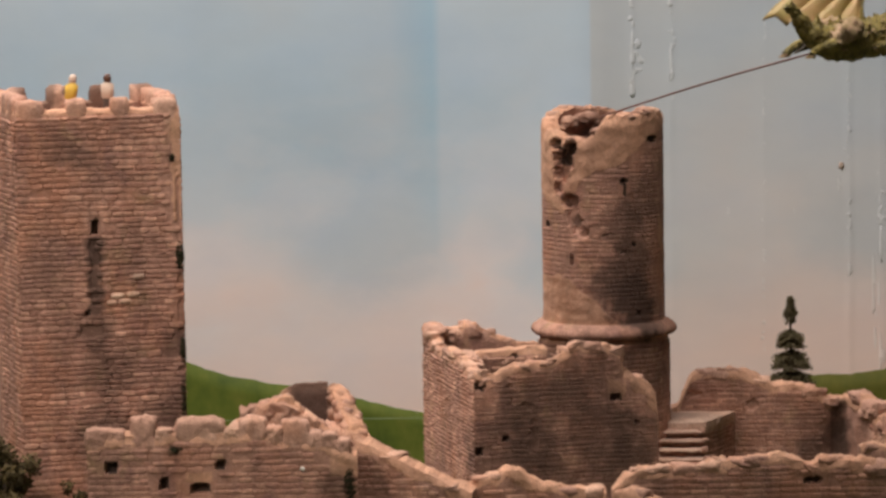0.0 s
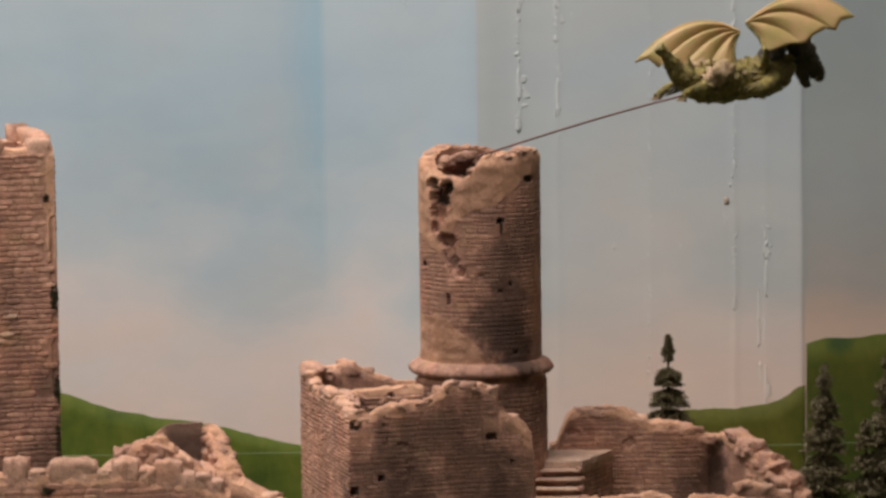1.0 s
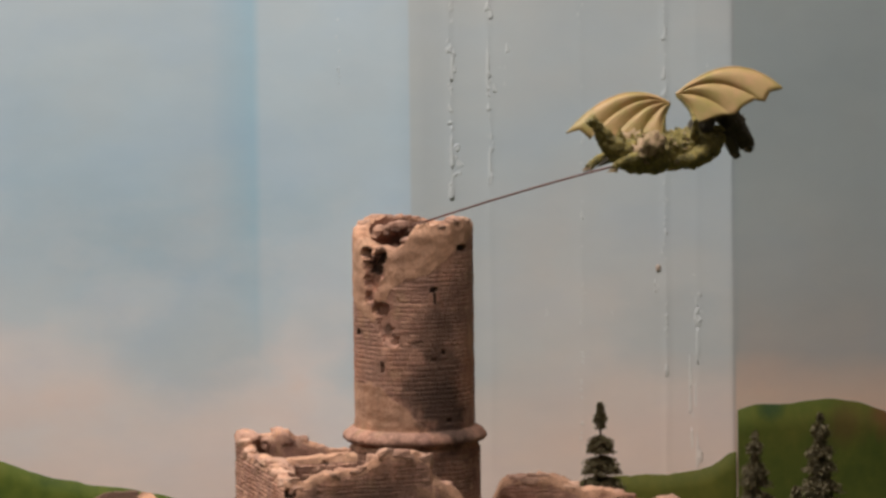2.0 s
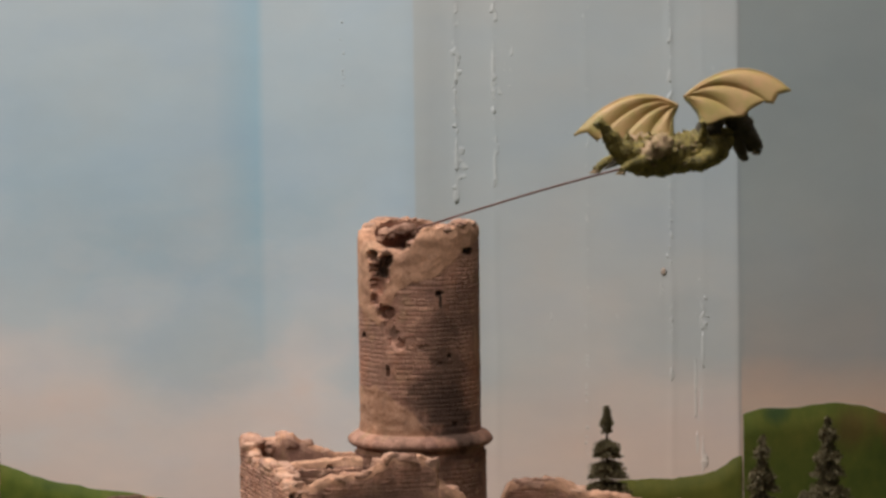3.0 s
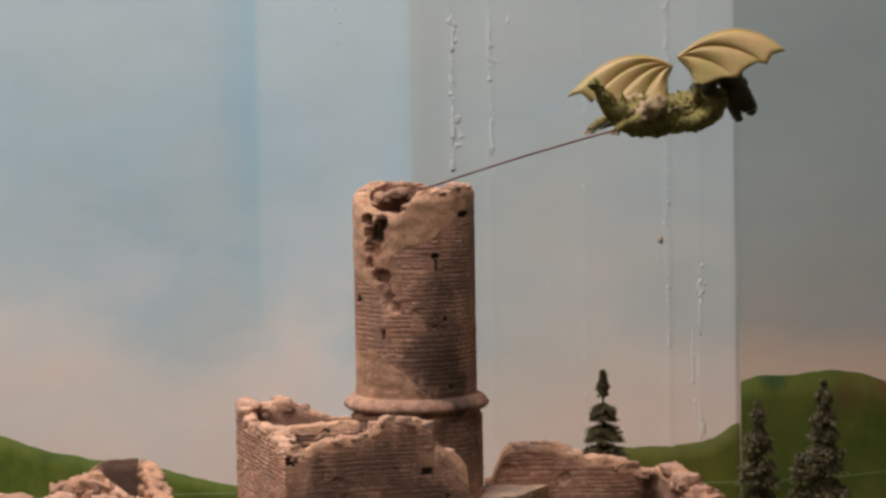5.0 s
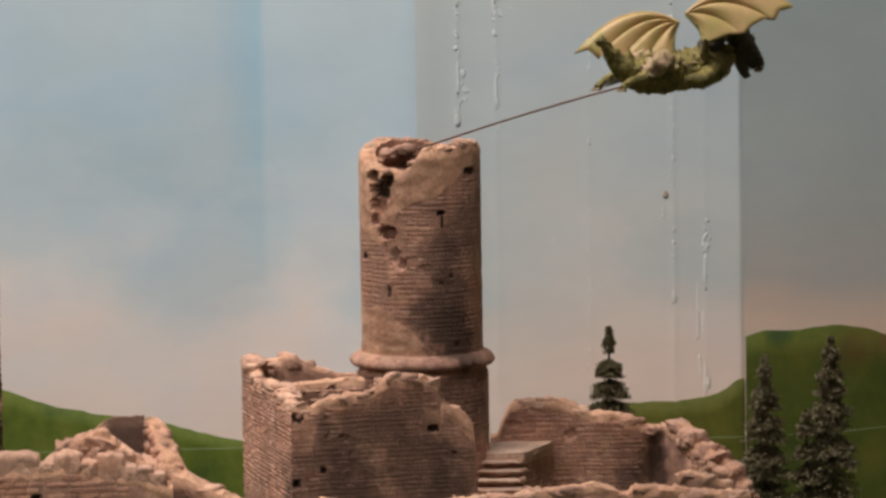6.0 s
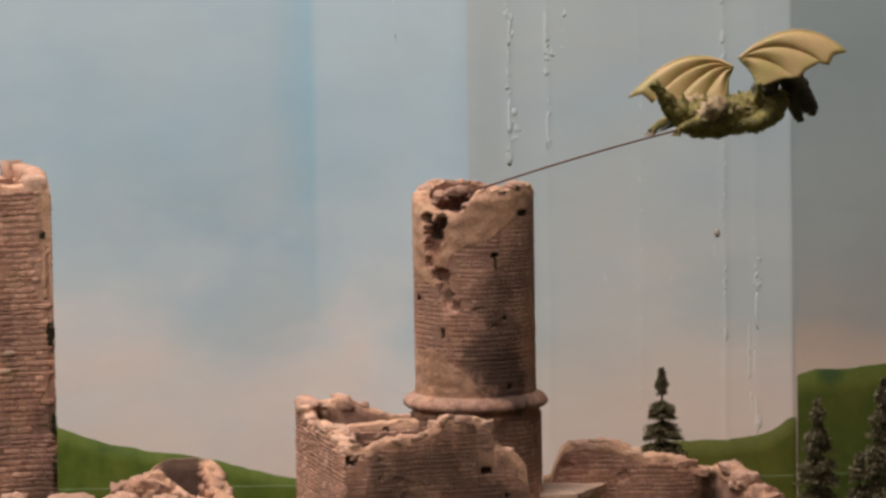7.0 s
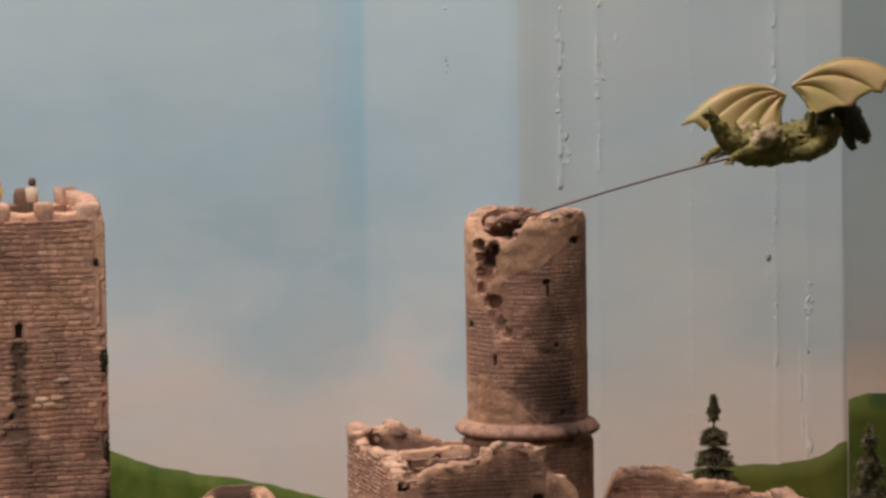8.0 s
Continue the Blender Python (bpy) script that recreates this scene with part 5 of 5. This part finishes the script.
def shrub(x, y, z0, rx, rz, count, seed, label):
    rnd = random.Random(seed)
    thing = empty("shrub", (x, y, z0), label, "shrub", "model shrubs")
    verts, faces = [], []
    hubs = [(x + rnd.gauss(0, rx * 0.5), y + rnd.gauss(0, rx * 0.4), z0 + rz * (0.2 + 0.75 * rnd.random() * (1 - 0.3 * rnd.random()))) for _ in range(26)]
    for _ in range(count):
        h = rnd.choice(hubs)
        d = Vector((rnd.gauss(0, 1), rnd.gauss(0, 1), rnd.gauss(0, 1))).normalized()
        p = Vector(h) + d * rx * 0.28 * rnd.random() ** 0.4
        e = Vector((rnd.gauss(0, 1), rnd.gauss(0, 1), rnd.gauss(0, 1))).normalized()
        s = d.cross(e).normalized() * 0.0009
        k = len(verts)
        verts.extend((p, p + e * 0.001 + s, p + e * 0.0024, p + e * 0.001 - s))
        faces.append((k, k + 1, k + 2, k + 3))
    part("foliage", mesh_of("foliage", verts, faces, SHRUB), thing)
    bm = bmesh.new()
    for hx, hy, hz in hubs[:9]:
        a, b = Vector((x, y, z0 - 0.03)), Vector((hx, hy, hz))
        q = bmesh.ops.create_cone(bm, segments=5, radius1=0.0012, radius2=0.0004, depth=(b - a).length, cap_ends=True)["verts"]
        m = Matrix.Translation((a + b) / 2) @ (b - a).to_track_quat("Z", "Y").to_matrix().to_4x4()
        bmesh.ops.transform(bm, matrix=m, verts=q)
    part("stem", bm_mesh("stem", bm, BARK), thing)


shrub(-0.291, -0.212, 0.138, 0.020, 0.052, 5200, 7, "olive-green leafy model shrub beside the tower")
shrub(-0.262, -0.190, 0.120, 0.012, 0.040, 1800, 9, "small dark leafy model shrub at the tower foot")


# ---- the flying dragon on its wire ----
def tube(bm, pts, mat, sides=14, knock=0.0, squash=1.0, seed=0.0, steps=6):
    """A skin over (place, radius) pairs, bent smoothly and knocked about."""
    fine = []
    for i in range(len(pts) - 1):
        p0, p1, p2, p3 = pts[max(i - 1, 0)], pts[i], pts[i + 1], pts[min(i + 2, len(pts) - 1)]
        for s in range(steps):
            t = s / steps
            fine.append([0.5 * (2 * b + (c - a) * t + (2 * a - 5 * b + 4 * c - d) * t * t + (3 * b - a - 3 * c + d) * t ** 3) for a, b, c, d in zip(p0, p1, p2, p3)])
    fine.append(list(pts[-1]))
    prev = None
    for i, (x, y, z, r) in enumerate(fine):
        q, o = fine[min(i + 1, len(fine) - 1)], fine[max(i - 1, 0)]
        d = Vector((q[0] - o[0], q[1] - o[1], q[2] - o[2])).normalized()
        side = d.cross(Vector((0, 0, 1)))
        side = Vector((0, 1, 0)) if side.length < 0.2 else side.normalized()
        up = side.cross(d).normalized()
        ring = []
        for j in range(sides):
            a = 2 * math.pi * j / sides
            v = side * math.cos(a) * squash + up * math.sin(a)
            c = Vector((x, y, z)) + v * r
            c += v * knock * (0.8 * noise.noise(c * 0.25 + Vector((seed, 0, 0))) + 0.8 * noise.noise(c * 0.7) + 0.55 * noise.noise(c * 1.5))
            ring.append(bm.verts.new(c))
        if prev:
            for j in range(sides):
                f = bm.faces.new((prev[j], prev[(j + 1) % sides], ring[(j + 1) % sides], ring[j]))
                f.material_index, f.smooth = mat, True
        else:
            bm.faces.new(ring[::-1]).material_index = mat
        prev = ring
    bm.faces.new(prev).material_index = mat


def spike(bm, p, d, length, width, mat):
    d = Vector(d).normalized()
    s = d.cross(Vector((0.3, 1, 0.1))).normalized() * width
    t = d.cross(s).normalized() * width * 0.7
    base = [bm.verts.new(Vector(p) + v) for v in (s, t, -s, -t)]
    tip = bm.verts.new(Vector(p) + d * length)
    for i in range(4):
        bm.faces.new((base[i], base[(i + 1) % 4], tip)).material_index = mat


def bezier(a, c, b, t):
    return a * (1 - t) ** 2 + c * 2 * t * (1 - t) + b * t * t


def wing(wrist, crown, edge, waist, shoulder, depth, tilt, cushions, parent, label):
    """A bat wing of two skins, fanned from the wrist: crown bends the leading edge, edge is the scalloped trailing line
    from tip to root, waist bends the inner edge; the skin billows between the fingers."""
    wrist, crown, waist = Vector(wrist), Vector(crown), Vector(waist)
    edge = [Vector(p) for p in edge]
    n, m = 72, 20

    def rim(t):
        k = t * (len(edge) - 1)
        i = min(int(k), len(edge) - 2)
        return edge[i].lerp(edge[i + 1], k - i)

    def skin(t, f):
        q = bezier(wrist, crown.lerp(waist, t ** 0.8), rim(t), f)
        y = depth + tilt * (q.y - wrist.y)
        cell = abs(math.sin(math.pi * cushions * t)) ** 0.75
        swell = (2.4 * cell - 1.0) * math.sin(math.pi * min(1.0, 0.08 + 0.84 * f)) ** 0.8
        return Vector((q.x + 0.067 * y, y - 0.85 * swell, q.y - 0.041 * y + 0.5 * swell))

    bm = bmesh.new()
    grids = []
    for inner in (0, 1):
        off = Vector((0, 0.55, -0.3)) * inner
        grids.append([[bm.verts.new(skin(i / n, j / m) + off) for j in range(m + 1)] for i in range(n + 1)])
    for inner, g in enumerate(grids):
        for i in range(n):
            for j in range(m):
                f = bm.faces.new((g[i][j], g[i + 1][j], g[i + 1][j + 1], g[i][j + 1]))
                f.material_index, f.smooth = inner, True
    a, b = grids
    for i in range(n):
        bm.faces.new((a[i][m], a[i + 1][m], b[i + 1][m], b[i][m]))
    for i in (0, n):
        for j in range(m):
            bm.faces.new((a[i][j], a[i][j + 1], b[i][j + 1], b[i][j]))
    def finish(name, shape, mats, owner, text):
        for v in shape.verts:
            v.co = v.co * MM + DRAGON_AT
        return part(name, bm_mesh(name, shape, mats), owner, text)

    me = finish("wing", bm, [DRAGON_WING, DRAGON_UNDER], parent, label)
    # the arm along the leading edge, one finger in each crease, the upper arm down to the shoulder
    bones = [("arm_bone", [(*(skin(0.0, f / 8) + Vector((0, 0.3, 0))), 1.0 - 0.06 * f) for f in range(9)], DRAGON_WING, 0.0)]
    bones += [("finger_bone", [(*(skin(k / cushions, f / 8) + Vector((0, 0.45, -0.2))), 0.8 - 0.05 * f) for f in range(9)], DRAGON_WING, 0.0) for k in range(1, cushions)]
    bones += [("upper_arm", [(*(skin(1.0, f / 6) + Vector((0, 0.2, 0))), 0.7 + 0.13 * f) for f in range(7)] + [(*shoulder, 2.6)], DRAGON_SKIN, 0.5)]
    for name, pts, mat, knock in bones:
        bone = bmesh.new()
        tube(bone, pts, 0, 10, knock)
        finish(name, bone, [mat], me, "")


DRAGON_AT = Vector((0.1308, -0.1705, 0.3730))


def dragon():
    toy = empty("toy_dragon", DRAGON_AT, "olive-green toy dragon with raised amber wings on a wire", "toy dragon")
    turn = Matrix.Translation(DRAGON_AT) @ Matrix.Rotation(radians(37), 4, "Z") @ Matrix.Scale(1.07 * MM, 4)

    def finish(name, bm, mats, label):
        bmesh.ops.transform(bm, matrix=turn, verts=bm.verts)
        part(name, bm_mesh(name, bm, mats), toy, label)

    # trunk from tail tip to the bend of the neck
    bm = bmesh.new()
    tube(bm, [(-50, 0, 15.5, 1.5), (-47, 0, 12, 2.4), (-42.5, 0.5, 7.5, 3.2), (-37.5, 0.5, 2.5, 4.4), (-31.5, 0, -1.2, 6.0), (-24, 0, -2.4, 7.8), (-13, 0, -2.0, 8.7), (0, 0, -1.0, 8.8), (10, 0, 0.2, 9.0), (17.5, 0, 2.0, 8.4), (22.0, 0, 5.5, 7.0),
              (23.0, 0, 10, 4.5)], 0, 36, 1.6, 0.84, 0, 9)
    rnd = random.Random(31)
    for _ in range(150):
        # knobbly hide along flanks and back
        x, a = rnd.uniform(-30, 18), rnd.uniform(-0.5, 3.6)
        r = 7.6 + 2.0 * math.sin((x + 32) / 50 * math.pi)
        q = bmesh.ops.create_icosphere(bm, subdivisions=1, radius=rnd.uniform(0.7, 1.7))["verts"]
        bmesh.ops.translate(bm, verts=q, vec=(x, r * 0.84 * math.cos(a), -2.2 + r * math.sin(a)))
        for f in {f for v in q for f in v.link_faces}:
            f.smooth, f.material_index = True, 3 if rnd.random() < 0.3 else 0
    for side in (-1, 1):
        # hind leg folded back, fore leg tucked to the belly, each with toes
        tube(bm, [(-15, side * 6, 3.5, 4.0), (-21, side * 8.2, 3.5, 4.4), (-27, side * 8.8, 0.5, 3.8), (-30, side * 9.0, -3.5, 2.6)], 3, 20, 2.6, 0.9, 2)
        tube(bm, [(-29, side * 9.4, -2.5, 2.8), (-35, side * 9.5, -3.0, 2.0), (-41, side * 9.0, -5.0, 1.7), (-44, side * 9.0, -7.5, 2.1)], 0, 14, 0.9, 0.9, 2)
        tube(bm, [(11, side * 6.5, 0, 4.6), (5, side * 9.5, -3, 3.6), (-2, side * 10, -5.0, 2.6), (-6, side * 9, -4.5, 1.7)], 0, 14, 1.2, 0.9, 3)
        for k in (-1, 0, 1):
            spike(bm, (-44, side * 9 + k * 1.2, -7.5), (-1, 0.25 * k, -0.5), 3.4, 0.9, 3)
            spike(bm, (-5.5, side * 9 + k * 1.0, -4.7), (-1, 0.25 * k, -0.3), 2.6, 0.7, 2)
    # fins standing out beside the tail
    spike(bm, (-34.5, 4.5, -3), (-0.75, 0.2, -0.45), 9, 2.4, 2)
    spike(bm, (-33.5, 3.5, 0), (0.45, 0.1, 1.0), 13, 2.6, 0)
    finish("body", bm, [DRAGON_SKIN, DRAGON_WING, DRAGON_HEAD, DRAGON_PALE], "knobbly olive body with a dark belly")
    # arched neck, skull with a hooked snout, and the open lower jaw
    bm = bmesh.new()
    tube(bm, [(13, 0, 4, 6.8), (16.5, 0, 10, 6.2), (19.0, 0, 14.6, 5.4), (22.5, 0, 17.4, 5.0), (27, 0, 17.8, 5.0), (31, 0, 16.0, 5.0)], 2, 24, 1.2, 0.8, 6, 8)
    tube(bm, [(26.5, 0, 17.0, 4.4), (31, 0, 14.6, 5.8), (35.5, 0, 10, 5.8), (39.5, 0, 5.2, 4.8), (43.0, 0, 2.0, 4.0), (45.0, 0, -1.0, 2.8), (44.8, 0, -3.4, 1.0)], 2, 20, 1.4, 0.85, 4)
    for side in (-1, 1):
        for x, y, z, d, h in ((30.5, 2.6, 18.6, (-0.5, 0.3, 1), 3.6), (34.5, 3.0, 15.6, (0.1, 0.5, 1), 3.0), (37.6, 2.6, 12.4, (0.6, 0.3, 0.9), 3.0), (41.3, 2.2, 7.0, (0.9, 0.3, 0.4), 2.2), (33, 4.6, 11, (-0.6, 0.8, 0.3), 3.0)):
            spike(bm, (x, side * y, z), (d[0], side * d[1], d[2]), h, 1.2, 2)
        spike(bm, (42.0, side * 1.8, -0.8), (-0.5, 0, -1), 2.2, 0.7, 3)
        spike(bm, (44.0, side * 1.4, -2.2), (-0.5, 0, -1), 1.8, 0.6, 3)
    finish("head", bm, [DRAGON_SKIN, DRAGON_WING, DRAGON_HEAD, DRAGON_PALE], "horned head on an arched neck, darkened by painted shade")
    bm = bmesh.new()
    tube(bm, [(31, 0, 9.5, 4.4), (32.8, 0, 4.0, 3.6), (35.4, 0, -1.4, 2.8), (38.0, 0, -5.4, 1.5)], 2, 14, 0.8, 0.85, 9)
    finish("jaw", bm, [DRAGON_SKIN, DRAGON_WING, DRAGON_HEAD], "open lower jaw")
    # the ridge down the back
    for x, z, h in ((-47.5, 13.5, 3.0), (-44.5, 11, 3.6), (-41, 8.4, 3.8), (-37, 6.6, 4.4), (-31, 5.6, 6.0), (-25, 6.0, 3.4), (-19, 6.8, 4.4), (-13, 7.2, 3.0), (-6, 8.0, 3.6), (1, 8.6, 2.4), (20, 19.2, 3.0), (25, 22.0, 2.6), (16, 14.6, 2.6)):
        bm = bmesh.new()
        spike(bm, (x, 0, z - 1.2), (-0.35, 0, 1), h + 0.6, 1.7, 0)
        finish("back_spike", bm, [DRAGON_SKIN], "")
    wing((-2.5, 22.1, 0), (-27.5, 38.4, 0), [(-53, 8.3, 0), (-47, 9.6, 0), (-42, 5.6, 0), (-37.5, 8.2, 0), (-30.5, 4.6, 0), (-25, 6.6, 0), (-18, 3.6, 0), (-10, 5.4, 0), (-5, 6.6, 0)], (-7.5, 15.5, 0), (1.0, 7.0, 1.5), 13.0, 0.5, 4,
         toy, "raised amber wing with fluted skin, brown below")
    wing((0.8, 26.2, 0), (28.6, 51.9, 0), [(52.5, 28.8, 0), (46.5, 27.0, 0), (44.0, 22.4, 0), (39.5, 23.6, 0), (33.0, 20.0, 0), (29.5, 16.5, 0), (22.0, 16.0, 0), (15.5, 13.6, 0), (10.0, 12.2, 0)], (8.5, 20.5, 0), (9.0, 1.0, 3.5), -1.0, 0.5, 3,
         toy, "raised amber wing with fluted skin, brown below")


dragon()


def wire():
    bm = bmesh.new()
    a, b = Vector((0, 0, 0.3255)), DRAGON_AT + Vector((-0.001, 0.003, -0.0015))
    pts = [Vector((0, 0, 0.298)), Vector((0, 0, 0.318))] + [a.lerp(b, i / 16) + Vector((0, 0, 0.0016 * math.sin(math.pi * i / 16))) for i in range(17)]
    tube(bm, [(*p, 0.00055) for p in pts], 0, 10, 0.0, 1.0, 0.0, 2)
    tagged(new("support_wire", bm_mesh("support_wire", bm, COPPER)), "thin copper wire rising from the round tower's top", "wire")


wire()


# ---- the stones of the walls ----
def stone_shape(seed):
    """A worn block one unit wide, high and proud: rounded outline, cushioned face."""
    rnd = random.Random(seed)
    outer, inner = [], []
    for sx, sz in ((-1, -1), (0, -1), (1, -1), (1, 0), (1, 1), (0, 1), (-1, 1), (-1, 0)):
        corner = 0.89 if sx and sz else 1.0
        x, z = 0.5 * sx * corner * rnd.uniform(0.95, 1.03), 0.5 * sz * corner * rnd.uniform(0.92, 1.05)
        outer.append((x, -0.7, z))
        inner.append((x * rnd.uniform(0.86, 0.93), rnd.uniform(0.75, 1.15), z * rnd.uniform(0.48, 0.68)))
    verts = outer + inner
    faces = [(i, (i + 1) % 8, 8 + (i + 1) % 8, 8 + i)[::-1] for i in range(8)] + [tuple(range(8, 16))[::-1]]
    return verts, faces


SHAPES = [stone_shape(s) for s in range(12)]


def lay_stones():
    meshes = [mesh_of("stone", v, f, STONE) for v, f in SHAPES]
    owners = {}
    for s in STONES:
        owners.setdefault(s[0].name, []).append(s)
    for name, rows in owners.items():
        rows.sort(key=lambda s: -s[4] * s[5])
        owner = rows[0][0]
        verts, faces = [], []
        for i, (_, face, u, z, w, h, proud, k, lean) in enumerate(rows):
            t, n = face.axes(u)
            p = face.at(u, z, 0)
            m = Matrix((-t * w, n * proud, Vector((0, 0, h)))).transposed().to_4x4()
            m = Matrix.Translation(p) @ Matrix.Rotation(radians(lean), 4, n) @ m
            if i < 300:
                ob = new("stone", meshes[k])
                ob.parent = owner
                ob.matrix_parent_inverse = Matrix.Translation(-Vector(owner.location))
                ob.matrix_basis = m
            else:
                b = len(verts)
                verts.extend(m @ Vector(v) for v in SHAPES[k][0])
                faces.extend(tuple(b + q for q in f) for f in SHAPES[k][1])
        if verts:
            tagged(part("stonework", mesh_of("stonework", verts, faces, STONE), owner), kind="stuff")


lay_stones()
